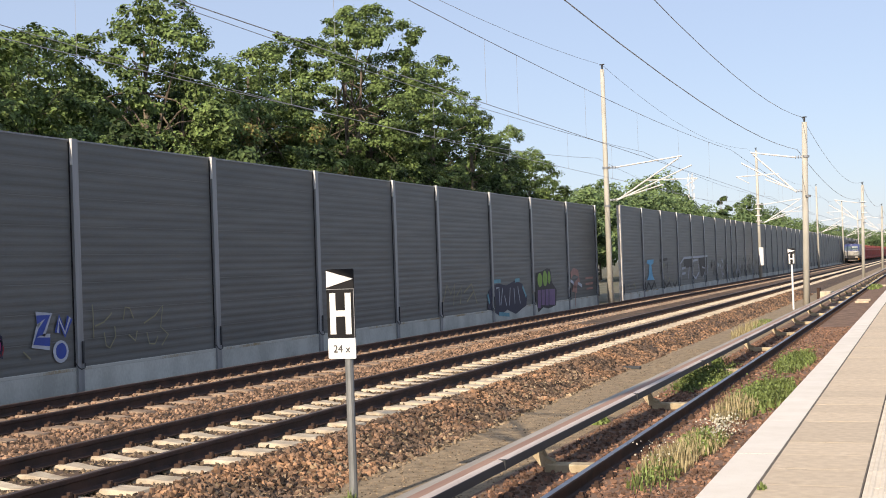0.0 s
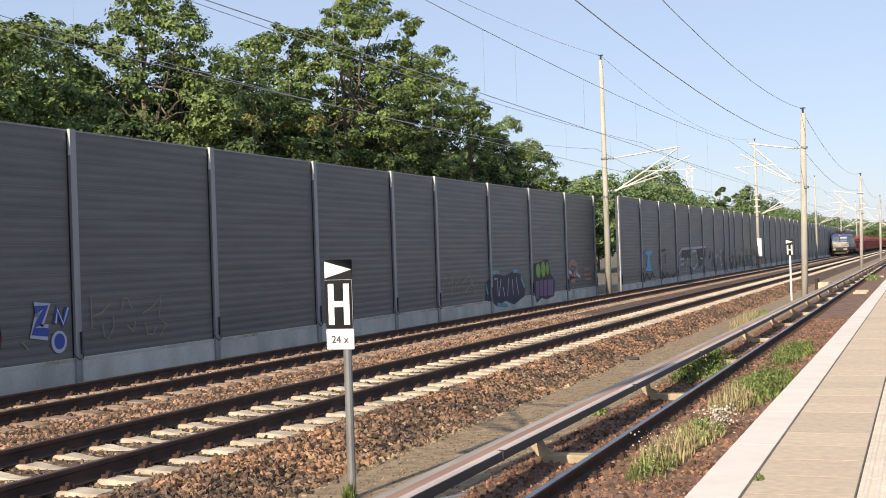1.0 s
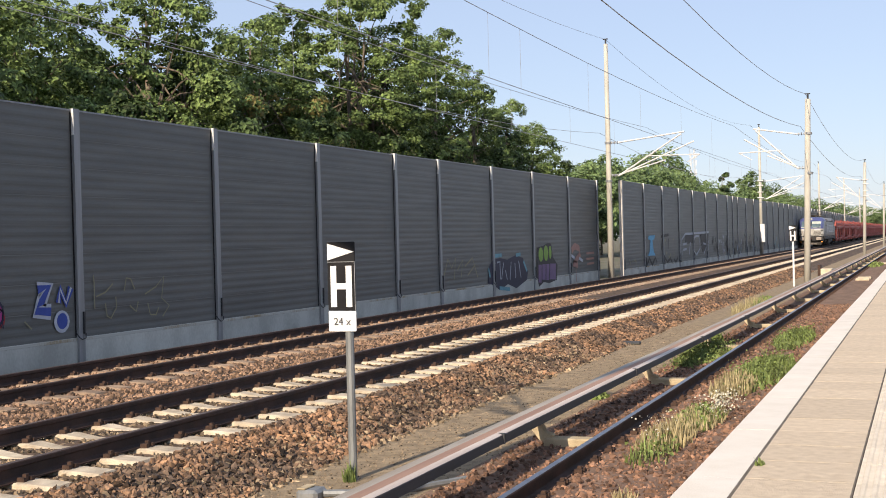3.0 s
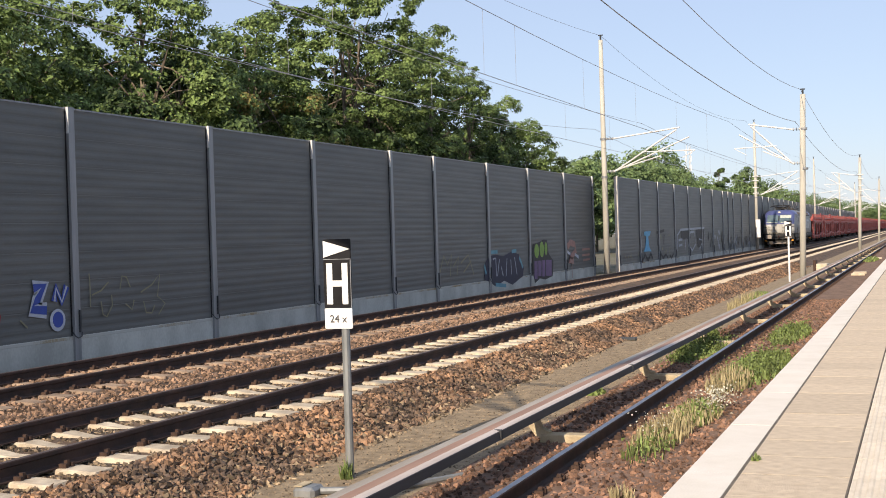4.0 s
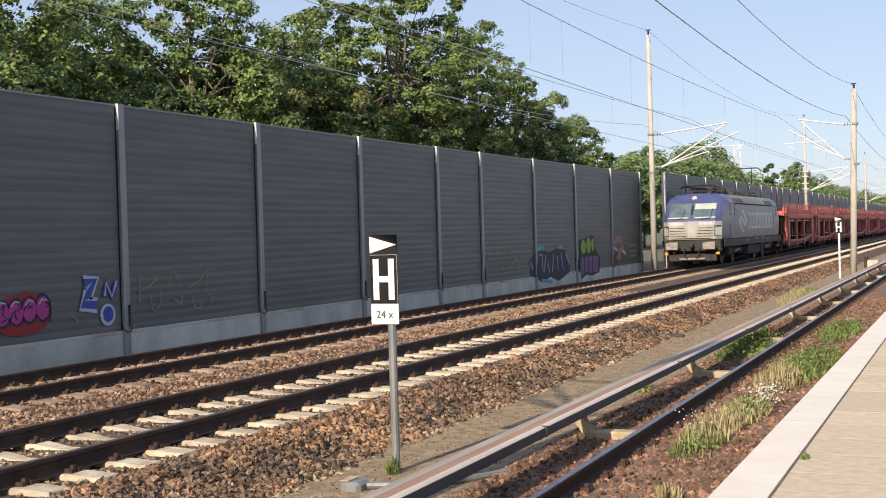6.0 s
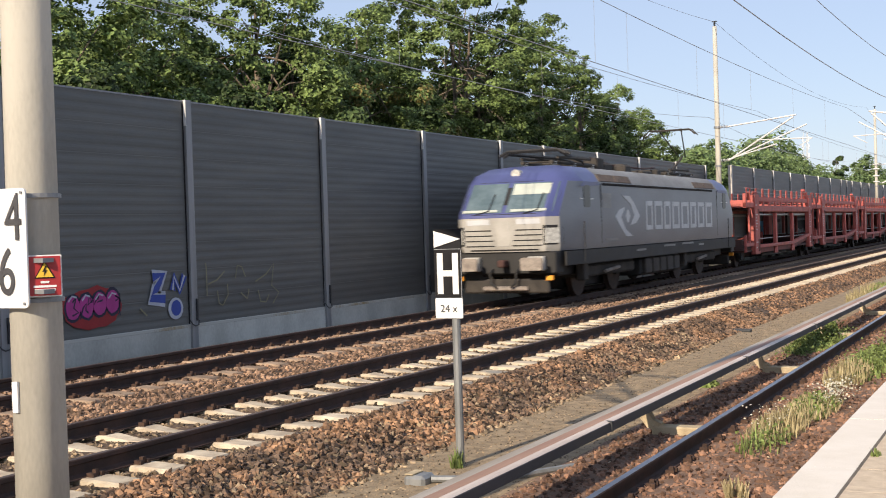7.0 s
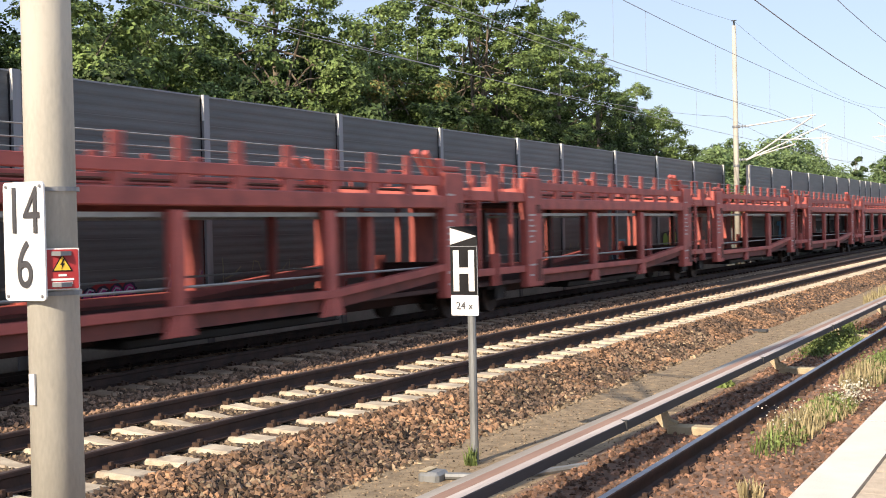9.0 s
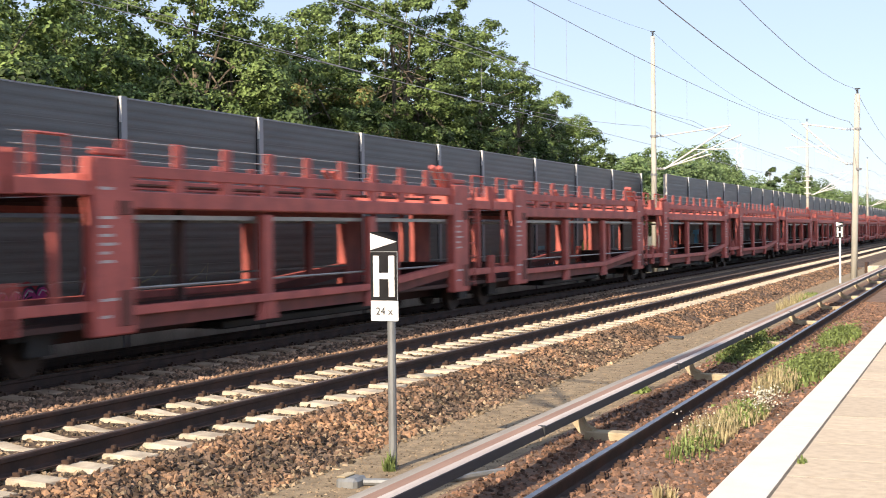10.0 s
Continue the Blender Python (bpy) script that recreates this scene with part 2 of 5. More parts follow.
PLAT_X, PLAT_Z = -1.091, 0.688

# ---- ground: one sheet, shaped across the line ----
PROFILE = [(-900, -0.6), (-60, -0.6), (-16.5, -0.45), (-15.3, -0.30), (-14.2, -0.26), (-13.9, -0.225), (-7.0, -0.225), (-6.75, -0.25),
           (-6.25, -0.46), (-5.9, -0.5), (-4.4, -0.5), (-4.15, -0.46), (-1.0, -0.44), (6.0, -0.44), (60, -0.6), (900, -0.6)]


def ground_z(x):
    for (a, za), (b, zb) in zip(PROFILE, PROFILE[1:]):
        if a <= x <= b:
            return za + (zb - za) * (x - a) / (b - a)
    return -0.6


def strip(name, xs, y0, y1, material, label, category, lift=0.0, step=None):
    ys = [y0, y1] if step is None else list(np.arange(y0, y1 + step, step))
    verts = [(x, y, ground_z(x) + lift) for y in ys for x in xs]
    n = len(xs)
    faces = [(j * n + i, j * n + i + 1, (j + 1) * n + i + 1, (j + 1) * n + i) for j in range(len(ys) - 1) for i in range(n - 1)]
    return tagged(finish(name, verts, faces, material), label, category, kind="structure")


strip("ground", [p[0] for p in PROFILE], -300, 2400, M["earth"], "dry earth and scrub ground beside the railway", "ground")
strip("track_bed", [-14.6, -14.2, -13.9, -12, -9, -7.0, -6.75, -6.25, -6.05], -30, 500, M["ballast_bed"],
      "crushed-stone ballast bed under the two main tracks", "ballast bed", 0.012)
strip("gravel_path", [-6.05, -5.9, -5, -4.4], -30, 500, M["gravel"], "fine grey-brown gravel strip between the tracks", "gravel", 0.012)
strip("suburban_track_bed", [-4.4, -4.15, -3, -1.02], -30, 500, M["brown_bed"], "rust-brown stone bed of the suburban track", "ballast bed", 0.012)


# ---- platform ----
def build_platform():
    p = thing("platform", "concrete station platform with a white edge and pale guiding strip", "platform", kind="structure")
    v, f = extrude_y([(PLAT_X + 0.06, -0.5), (PLAT_X + 0.06, PLAT_Z - 0.06), (4.5, PLAT_Z - 0.06), (4.5, -0.5)], -30, 240)
    finish("platform_body", v, f, M["concrete"], p, "grey concrete platform wall")
    v, f = extrude_y([(PLAT_X + 0.05, PLAT_Z - 0.055), (PLAT_X + 0.05, PLAT_Z - 0.0012), (-0.322, PLAT_Z - 0.0012), (-0.322, PLAT_Z - 0.055)], -29, 239)
    finish("joint_sand", v, f, M["joint"], p, "dark sand in the paving joints")

    def row(name, x0, x1, pitch, y0, y1, material, label, gap=0.006, ridges=False):
        prof = [(x0, PLAT_Z - 0.06), (x0, PLAT_Z - 0.006), (x0 + 0.006, PLAT_Z), (x1 - 0.006, PLAT_Z), (x1, PLAT_Z - 0.006), (x1, PLAT_Z - 0.06)]
        if ridges:
            top = []
            k = x0 + 0.02
            while k < x1 - 0.04:
                top += [(k, PLAT_Z - 0.004), (k + 0.008, PLAT_Z + 0.002), (k + 0.024, PLAT_Z + 0.002), (k + 0.032, PLAT_Z - 0.004)]
                k += 0.05
            prof = [(x0, PLAT_Z - 0.06), (x0, PLAT_Z - 0.004)] + top + [(x1, PLAT_Z - 0.004), (x1, PLAT_Z - 0.06)]
        v, f = extrude_y(prof, 0, pitch - gap)
        first = finish(name, v, f, material, p, label)
        n = int((y1 - y0) / pitch)
        for i in range(n):
            o = first if i == 0 else bpy.data.objects.new(name, first.data)
            if i:
                scene.collection.objects.link(o)
                o.parent = p
            o.location = (0, y0 + i * pitch, rng.uniform(-0.0006, 0.0006))
        v, f = extrude_y(prof, y0 + n * pitch, 240)
        finish("far_paving", v, f, material, p, kind="stuff")

    row("edge_stone", PLAT_X, -0.838, 1.5, -3, 72, M["white_edge"], "white-painted platform edge stone")
    row("slab", -0.832, -0.325, 0.5, -1, 45, M["slab"], "sandy concrete paving slab")
    row("tactile_slab", -0.319, 0.2, 0.5, -1, 33, M["slab_pale"], "pale ribbed guiding slab", ridges=True)
    row("slab", 0.206, 1.2, 1.0, -2, 20, M["slab"], "sandy concrete paving slab")
    v, f = extrude_y([(1.21, PLAT_Z - 0.05), (1.21, PLAT_Z - 0.003), (4.5, PLAT_Z - 0.003), (4.5, PLAT_Z - 0.05)], -30, 240)
    finish("platform_paving", v, f, M["slab"], p)


build_platform()


# ---- tracks ----
def rail_profile(x, top=0.0):
    h = 0.172
    side = [(0.036, -0.008), (0.036, -0.04), (0.010, -0.055), (0.010, -0.13), (0.030, -0.148), (0.075, -0.160), (0.075, -h)]
    return [(x + a, top + b) for a, b in side] + [(x - a, top + b) for a, b in side[::-1]] + [(x - 0.030, top - 0.0005), (x + 0.030, top - 0.0005)]


def head_profile(x, top=0.0):
    return [(x - 0.030, top), (x - 0.030, top + 0.002), (x + 0.030, top + 0.002), (x + 0.030, top)]


def build_track(centre, top, name, label, sleeper_mat, rails=(-0.75, 0.75), y0=-3.0, near=(2.0, 60.0), pitch=0.612, phase=8.78, half=1.3, head="rail_top_dull", wood=False):
    t = thing(name, label, "railway track", kind="structure")
    for r in rails:
        v, f = extrude_y(rail_profile(centre + r, top), -30, 600)
        rail = finish("rail", v, f, M["rail_side"], t, "rust-brown steel rail")
        v, f = extrude_y(head_profile(centre + r, top), -30, 600)
        finish("running_surface", v, f, M[head], rail, "worn steel running surface")
    zt = top - 0.18
    if wood:
        prof = [(-half, -0.15), (-half, 0.0), (half, 0.0), (half, -0.15)]
        verts = [(x, y, z) for y in (-0.13, 0.13) for x, z in prof]
        faces = [(0, 1, 5, 4), (1, 2, 6, 5), (2, 3, 7, 6), (0, 3, 2, 1), (4, 5, 6, 7)]
    else:
        # waisted concrete sleeper with raised rail seats
        xs = [-half, -half + 0.03, -0.95, -0.55, -0.25, 0.25, 0.55, 0.95, half - 0.03, half]
        zs = [-0.06, 0.0, 0.014, 0.012, -0.028, -0.028, 0.012, 0.014, 0.0, -0.06]
        ws = [0.125, 0.145, 0.145, 0.135, 0.105, 0.105, 0.135, 0.145, 0.145, 0.125]
        verts, faces = [], []
        for x, z, w in zip(xs, zs, ws):
            verts += [(x, -w - 0.03, -0.16), (x, -w, z - 0.015), (x, -w + 0.025, z), (x, w - 0.025, z), (x, w, z - 0.015), (x, w + 0.03, -0.16)]
        for i in range(len(xs) - 1):
            faces += [(i * 6 + k, i * 6 + k + 1, i * 6 + k + 7, i * 6 + k + 6) for k in range(5)]
        faces += [tuple(range(6)), tuple(range(len(verts) - 1, len(verts) - 7, -1))]
    clips_v, clips_f = [], []
    first = None
    far_v, far_f = [], []
    k0 = int((y0 - phase) / pitch)
    for k in range(k0, k0 + 640):
        y = phase + k * pitch
        if near[0] <= y <= near[1]:
            if first is None:
                first = finish("sleeper", verts, faces, sleeper_mat, t)
                o = first
            else:
                o = bpy.data.objects.new("sleeper", first.data)
                scene.collection.objects.link(o)
                o.parent = t
            o.location = (centre + rng.uniform(-0.012, 0.012), y + rng.uniform(-0.012, 0.012), zt + rng.uniform(-0.004, 0.004))
            o.rotation_euler = (0, 0, rng.uniform(-0.008, 0.008))
        else:
            b = len(far_v)
            far_v += [(centre + a, y + c, zt + d) for a, c, d in verts]
            far_f += [tuple(i + b for i in f) for f in faces]
        if y < 110:
            for r in rails:
                for s in (-1, 1):
                    cx = centre + r + s * 0.115
                    for (ax, ay, az, bx, by, bz) in ((-0.04, -0.07, 0, 0.04, -0.03, 0.045), (-0.04, 0.03, 0, 0.04, 0.07, 0.045), (-0.02, -0.02, 0, 0.02, 0.02, 0.07)):
                        b = len(clips_v)
                        clips_v += [(cx + x, y + yy, top - 0.172 + z) for z in (az, bz) for yy in (ay, by) for x in (ax, bx)]
                        clips_f += [tuple(i + b for i in f) for f in ((0, 1, 3, 2), (4, 6, 7, 5), (0, 4, 5, 1), (2, 3, 7, 6), (0, 2, 6, 4), (1, 5, 7, 3))]
    finish("far_sleepers", far_v, far_f, sleeper_mat, t, kind="stuff")
    finish("rail_fastenings", clips_v, clips_f, M["clip"], t, "rusty spring clips", kind="stuff")
    return t


build_track(X1, 0.0, "railway_track", "main track with pale concrete sleepers and brown rails", M["sleeper"], near=(3.0, 62.0))
build_track(X2, 0.0, "railway_track", "main track with dusty concrete sleepers beside the noise barrier", M["sleeper_old"], near=(8.0, 62.0), phase=8.55)
build_track(XS + 0.75, ZS, "railway_track", "suburban track with dark worn sleepers beside the platform", M["sleeper_wood"], near=(3.0, 60.0), phase=8.6, wood=True, head="rail_top")


# ---- loose stones ----
def stones(name, n, area, size, material, label, lift=0.0, dense=1.0, bays=None):
    """Crushed stones scattered over a strip; more of them close to the platform."""
    base = np.array([(0, 0, 1), (0.9, 0, 0.1), (0.2, 0.85, 0.2), (-0.8, 0.4, 0), (-0.7, -0.6, 0.25), (0.4, -0.8, -0.1), (0, 0, -0.8)])
    tri = np.array([(0, 1, 2), (0, 2, 3), (0, 3, 4), (0, 4, 5), (0, 5, 1), (6, 2, 1), (6, 3, 2), (6, 4, 3), (6, 5, 4), (6, 1, 5)])
    x0, x1, y0, y1 = area
    x = rng.uniform(x0, x1, n)
    y = y0 + (y1 - y0) * rng.uniform(0, 1, n) ** dense
    if bays is not None:                                         # keep to the bays between the sleepers
        y = bays + 0.612 * (np.floor((y - bays) / 0.612) + 0.5) + rng.uniform(-0.165, 0.165, n)
    z = np.interp(x, [p[0] for p in PROFILE], [p[1] for p in PROFILE]) + lift
    s = rng.uniform(*size, n)
    q = rng.normal(size=(n, 4))
    q /= np.linalg.norm(q, axis=1)[:, None]
    w, a, b, c = q.T
    rot = np.stack([1 - 2 * (b * b + c * c), 2 * (a * b - c * w), 2 * (a * c + b * w), 2 * (a * b + c * w), 1 - 2 * (a * a + c * c), 2 * (b * c - a * w),
                    2 * (a * c - b * w), 2 * (b * c + a * w), 1 - 2 * (a * a + b * b)], -1).reshape(n, 3, 3)
    shape = base[None] * rng.uniform(0.65, 1.25, (n, 7, 1)) * np.stack([np.ones(n), rng.uniform(0.6, 1, n), rng.uniform(0.45, 0.9, n)], -1)[:, None]
    v = np.einsum("nij,nkj->nki", rot, shape) * s[:, None, None] + np.stack([x, y, z + s * rng.uniform(-0.1, 0.6, n)], -1)[:, None]
    f = (tri[None] + 7 * np.arange(n)[:, None, None]).reshape(-1, 3)
    me = bpy.data.meshes.new(name)
    me.from_pydata(v.reshape(-1, 3).tolist(), [], f.tolist())
    me.materials.append(material)
    return tagged(new(name, me), label, "ballast", kind="stuff")


stones("ballast_stones", 23000, (-7.04, -5.95, 5, 30), (0.028, 0.06), M["ballast"], "rust-tinted crushed ballast stones on the shoulder", dense=1.4)
stones("ballast_stones", 6500, (-7.06, -5.95, 28, 75), (0.03, 0.06), M["ballast"], "rust-tinted crushed ballast stones on the shoulder", dense=1.3)
stones("ballast_stones", 3500, (-6.7, -5.85, 6, 24), (0.026, 0.055), M["ballast_grey"], "grey crushed stones at the foot of the shoulder")
stones("ballast_stones", 14000, (-11.2, -9.25, 7, 40), (0.028, 0.055), M["ballast_pale"], "tan crushed ballast stones between the main tracks", dense=1.4)
stones("ballast_stones", 12000, (-9.65, -7.0, 6, 38), (0.022, 0.042), M["ballast_grey"], "ballast stones between the sleepers", lift=0.0, dense=1.3, bays=8.78)
stones("ballast_stones", 11000, (-13.9, -11.2, 10, 44), (0.03, 0.055), M["ballast_pale"], "tan ballast stones between old sleepers", lift=0.012, dense=1.3, bays=8.55)
stones("gravel_stones", 38000, (-6.0, -4.2, 6, 32), (0.007, 0.021), M["ballast_grey"], "fine gravel", dense=1.4)
stones("pale_stones", 70, (-4.3, -1.3, 7, 40), (0.015, 0.03), M["sleeper"], "scattered pale stones and litter in the brown bed", dense=1.2)
stones("brown_stones", 22000, (-4.3, -1.9, 7, 40), (0.018, 0.046), M["brown_stone"], "rust-brown track stones", dense=1.4)


# ---- noise barrier ----
def barrier_top(y):
    return 4.5 + max(0.0, min(y, 130) - 30) * 0.0035


POSTS = [-35.6, -30.6, -25.6, -20.6, -15.6, -10.6, -5.6, -0.6, 4.4, 9.4, 14.4, 19.22, 24.14, 29.22, 34.36, 37.95, 43.3, 48.42, 53.87, 59.1]
POSTS_F = [60.3, 65.35, 70.4, 75.45, 80.3, 85.35, 90.4, 95.4, 98.2, 101.0, 106, 111, 116, 121, 126, 131, 136, 141, 146, 151, 156, 161, 166, 171, 176, 181,
           186, 191, 196, 201, 206, 211, 216, 221, 226, 231, 236, 241, 246, 251, 256, 261, 266, 271, 276, 281, 286, 291, 296, 301]


def panel_mesh(length):
    """A ribbed absorber panel stack, five boards high, with narrow joints between the boards."""
    z, prof = 0.20, []
    boards = 8
    h = 4.3 / boards
    for b in range(boards):
        z0 = z + b * h
        prof += [(0.0195, z0), (0.022, z0 + 0.014)]
        ribs = 3
        for r in range(ribs):
            c = z0 + 0.02 + r * (h - 0.04) / ribs
            d = (h - 0.04) / ribs
            prof += [(0.022, c), (0.023, c + d * 0.3), (0.018, c + d * 0.6), (0.018, c + d * 0.8)]
        prof += [(0.022, z0 + h - 0.014), (0.0195, z0 + h - 0.001)]
    prof += [(-0.10, z + 4.3), (-0.10, z)]
    return extrude_y(prof, 0.07, length - 0.07)


def build_barrier(posts, x, name, label):
    w = thing(name, label, "noise barrier", kind="structure")
    panels, plinths, stains = {}, {}, {}
    bm = bmesh.new()                                             # steel post of H section
    add_box(bm, (-0.02, -0.09, 0.0), (0.085, 0.09, 1.0))
    pm = part("post", bm, M["galvanised"], w, "galvanised steel post")
    cap_bm = bmesh.new()
    add_tube(cap_bm, [(0.09, -0.17, 0.32), (0.13, -0.14, 0.24), (0.14, -0.07, 0.2), (0.13, 0.05, 0.22), (0.1, 0.1, 0.3)], 0.012, 5)
    add_box(cap_bm, (0.085, 0.03, 0.3), (0.12, 0.07, 0.72))
    hook = part("cable_bracket", cap_bm, M["dark_steel"], w, "dark cable bracket on the post foot")
    for i, y in enumerate(posts):
        top = barrier_top(y)
        o = pm if i == 0 else bpy.data.objects.new("post", pm.data)
        if i:
            scene.collection.objects.link(o)
            o.parent = w
        o.location, o.scale = (x, y, -0.32), (1, 1, top + 0.36)
        h = hook if i == 0 else bpy.data.objects.new("cable_bracket", hook.data)
        if i:
            scene.collection.objects.link(h)
            h.parent = w
        h.location = (x, y, -0.02)
        # pale strip imitates sunlight reaching only the top of the post face
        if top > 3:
            sunlit_strip = part("zinc_edge", box((0.035, -0.094, 0), (0.09, -0.088, 0.5)), M["tube_alu"], w, "bright strip standing for sunlight on the post head") if i == 0 else bpy.data.objects.new("zinc_edge", sunlit_strip.data)
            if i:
                scene.collection.objects.link(sunlit_strip)
                sunlit_strip.parent = w
            sunlit_strip.location = (x, y, top - 0.46)
        # black strip draws the shadow in the gap between panel and flange
        shadow_strip = part("rubber_seal", box((0.024, -0.125, 0.0), (0.03, -0.092, 1.0)), M["black_paint"], w, "black strip standing for the shadowed gap beside the post") if i == 0 else bpy.data.objects.new("rubber_seal", shadow_strip.data)
        if i:
            scene.collection.objects.link(shadow_strip)
            shadow_strip.parent = w
        shadow_strip.location, shadow_strip.scale = (x, y, 0.22), (1, 1, top - 0.25)
        if i + 1 == len(posts):
            break
        length = round(posts[i + 1] - y, 2)
        if length not in panels:
            v, f = panel_mesh(length)
            panels[length] = finish("panel", v, f, M["panel"], w)
            pv, pf = extrude_y([(-0.09, -0.4), (0.035, -0.4), (0.035, 0.205), (0.02, 0.215), (-0.09, 0.215)], 0.07, length - 0.07)
            stains[length] = finish("rust_line", *extrude_y([(0.036, 0.150), (0.039, 0.155), (0.039, 0.206), (0.034, 0.209)], 0.08, length - 0.08), M["stain"], w, "rusty yellow water stain along the plinth top")
            plinths[length] = finish("plinth", pv, pf, M["plinth"], w, "pale concrete plinth board")
            a, b, c = panels[length], plinths[length], stains[length]
        else:
            a, b, c = (bpy.data.objects.new(n, d[length].data) for n, d in (("panel", panels), ("plinth", plinths), ("rust_line", stains)))
            for o in (a, b, c):
                scene.collection.objects.link(o)
                o.parent = w
        stretch = (top - 0.2) / 4.3
        a.location, a.scale = (x, y, 0.2 - 0.2 * stretch), (1, 1, stretch)
        b.location = c.location = (x, y, 0)
        v, f = extrude_y([(-0.11, 0), (0.03, 0), (0.03, 0.03), (-0.11, 0.03)], 0.07, length - 0.07)
        finish("coping", v, f, M["galvanised"], w, "thin metal coping").location = (x, y, top)
    return w


wall_a = build_barrier(POSTS, XW, "noise_barrier", "dark grey ribbed metal noise barrier on a pale concrete plinth")
wall_b = build_barrier(POSTS_F, XWF, "noise_barrier", "dark grey ribbed noise barrier with graffiti, stepped towards the track")
finish("end_post", *extrude_y([(XWF - 0.07, -0.4), (XWF + 0.1, -0.4), (XWF + 0.1, 4.62), (XWF - 0.07, 4.62)], 60.05, 60.20), M["concrete_white"], wall_b, "pale concrete end post")
# ---- train ----
FRONT = 240.2
WAY = [(0.0, 0.0), (2.5, 75.4), (5.0, 151.4), (7.5, 226.8), (10.0, 298.9)]     # the train slows a little
TRAIN = []
M.update({
    "loco_grey": mat("loco_grey", (0.20, 0.215, 0.24), (0.16, 0.172, 0.192), 0.4, 0.0, scale=0.8, fine=20, bump=0.02, stretch=(1, 0.5, 1.5)),
    "loco_pale": mat("loco_pale", (0.44, 0.43, 0.40), (0.35, 0.34, 0.31), 0.45, scale=2, fine=30, bump=0.03),
    "loco_blue": mat("loco_blue", (0.075, 0.09, 0.235), (0.06, 0.072, 0.185), 0.35, scale=2, fine=30, bump=0.02),
    "loco_roof": mat("loco_roof", (0.27, 0.275, 0.27), (0.19, 0.185, 0.175), 0.6, scale=1.2, fine=25, bump=0.08, stretch=(1, 0.5, 1)),
    "loco_black": mat("loco_black", (0.020, 0.020, 0.021), (0.013, 0.013, 0.013), 0.65, scale=2, fine=40, bump=0.1),
    "loco_dirt": mat("loco_dirt", (0.055, 0.048, 0.041), (0.03, 0.027, 0.024), 0.85, scale=3, fine=40, bump=0.2),
    "grating": mat("grating", (0.17, 0.125, 0.095), (0.10, 0.075, 0.06), 0.85, scale=4, fine=60, bump=0.3),
    "lettering": mat("lettering", (0.54, 0.56, 0.58), (0.47, 0.49, 0.51), 0.45, scale=2, fine=30, bump=0.02),
    # bluish grey of the reflected sky is put into the glass colour
    "windscreen": mat("windscreen", (0.13, 0.18, 0.20), (0.08, 0.12, 0.135), 0.06, scale=1.5, fine=10, bump=0, spec=0.8),
    "dark_glass": mat("dark_glass", (0.012, 0.014, 0.016), (0.01, 0.011, 0.012), 0.35, scale=2, fine=10, bump=0, spec=0.7),
    "blind": mat("blind", (0.48, 0.52, 0.46), (0.40, 0.43, 0.38), 0.4, scale=3, fine=30, bump=0.03),
    "headlight": mat("headlight", (0.62, 0.62, 0.58), (0.35, 0.35, 0.33), 0.12, scale=14, fine=60, bump=0),
    "buffer": mat("buffer", (0.34, 0.30, 0.26), (0.20, 0.17, 0.15), 0.6, 0.3, scale=5, fine=40, bump=0.15),
    "orange": mat("orange", (0.85, 0.36, 0.03), (0.75, 0.30, 0.03), 0.5, scale=5, fine=40, bump=0.03),
    "wagon_red": mat("wagon_red", (0.50, 0.115, 0.092), (0.32, 0.078, 0.066), 0.6, scale=2.2, fine=26, bump=0.1, mix=(0.32, 0.62), per_object=0.10),
    # darker copy of the wagon red; on the sill it carries the chord's shade
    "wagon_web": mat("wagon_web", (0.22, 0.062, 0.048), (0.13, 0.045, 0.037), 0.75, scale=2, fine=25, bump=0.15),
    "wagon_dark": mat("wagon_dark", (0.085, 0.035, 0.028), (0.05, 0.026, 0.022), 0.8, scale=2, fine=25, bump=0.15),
    "wagon_rail": mat("wagon_rail", (0.40, 0.40, 0.38), (0.30, 0.30, 0.29), 0.5, 0.4, scale=4, fine=30, bump=0.05),
    "wheel": mat("wheel", (0.075, 0.045, 0.032), (0.035, 0.025, 0.02), 0.7, 0.4, scale=6, fine=40, bump=0.1),
    "marking": mat("marking", (0.62, 0.55, 0.52), (0.5, 0.42, 0.4), 0.6, scale=6, fine=40, bump=0.02),
})


def wheelset(parent, y, r, gauge=0.72):
    bm = bmesh.new()
    add_tube(bm, [(-gauge - 0.1, y, r), (gauge + 0.1, y, r)], 0.085, 8)
    axle = part("axle", bm, M["loco_dirt"], parent)
    for s in (-1, 1):
        bm = bmesh.new()
        add_tube(bm, [(s * (gauge - 0.03), y, r), (s * (gauge + 0.02), y, r)], r + 0.028, 24)
        add_tube(bm, [(s * (gauge + 0.02), y, r), (s * (gauge + 0.11), y, r)], r, 24)
        w = part("wheel", bm, M["wheel"], axle, "rusty steel wheel")
        w.name = "wheel"
        bm = bmesh.new()
        add_tube(bm, [(s * (gauge + 0.11), y, r), (s * (gauge + 0.22), y, r)], 0.14, 10)
        part("axle_box", bm, M["loco_dirt"], axle)


def shell(levels, length, x_fracs, x_backs):
    """Rings of the cab-ended body: front points, then the rear ones, mirrored."""
    rings = []
    for z, w, yf in levels:
        x_back = [b * (1.0 if z < 3.1 else 0.55) for b in x_backs]
        front = [(w * a, yf + b, z) for a, b in zip(x_fracs, x_back)]
        cuts = [(w, 3.1, z), (w, length - 3.1, z)]
        rear = [(w * a, length - yf - b, z) for a, b in zip(x_fracs[::-1], x_back[::-1])]
        cuts2 = [(-w, length - 3.1, z), (-w, 3.1, z)]
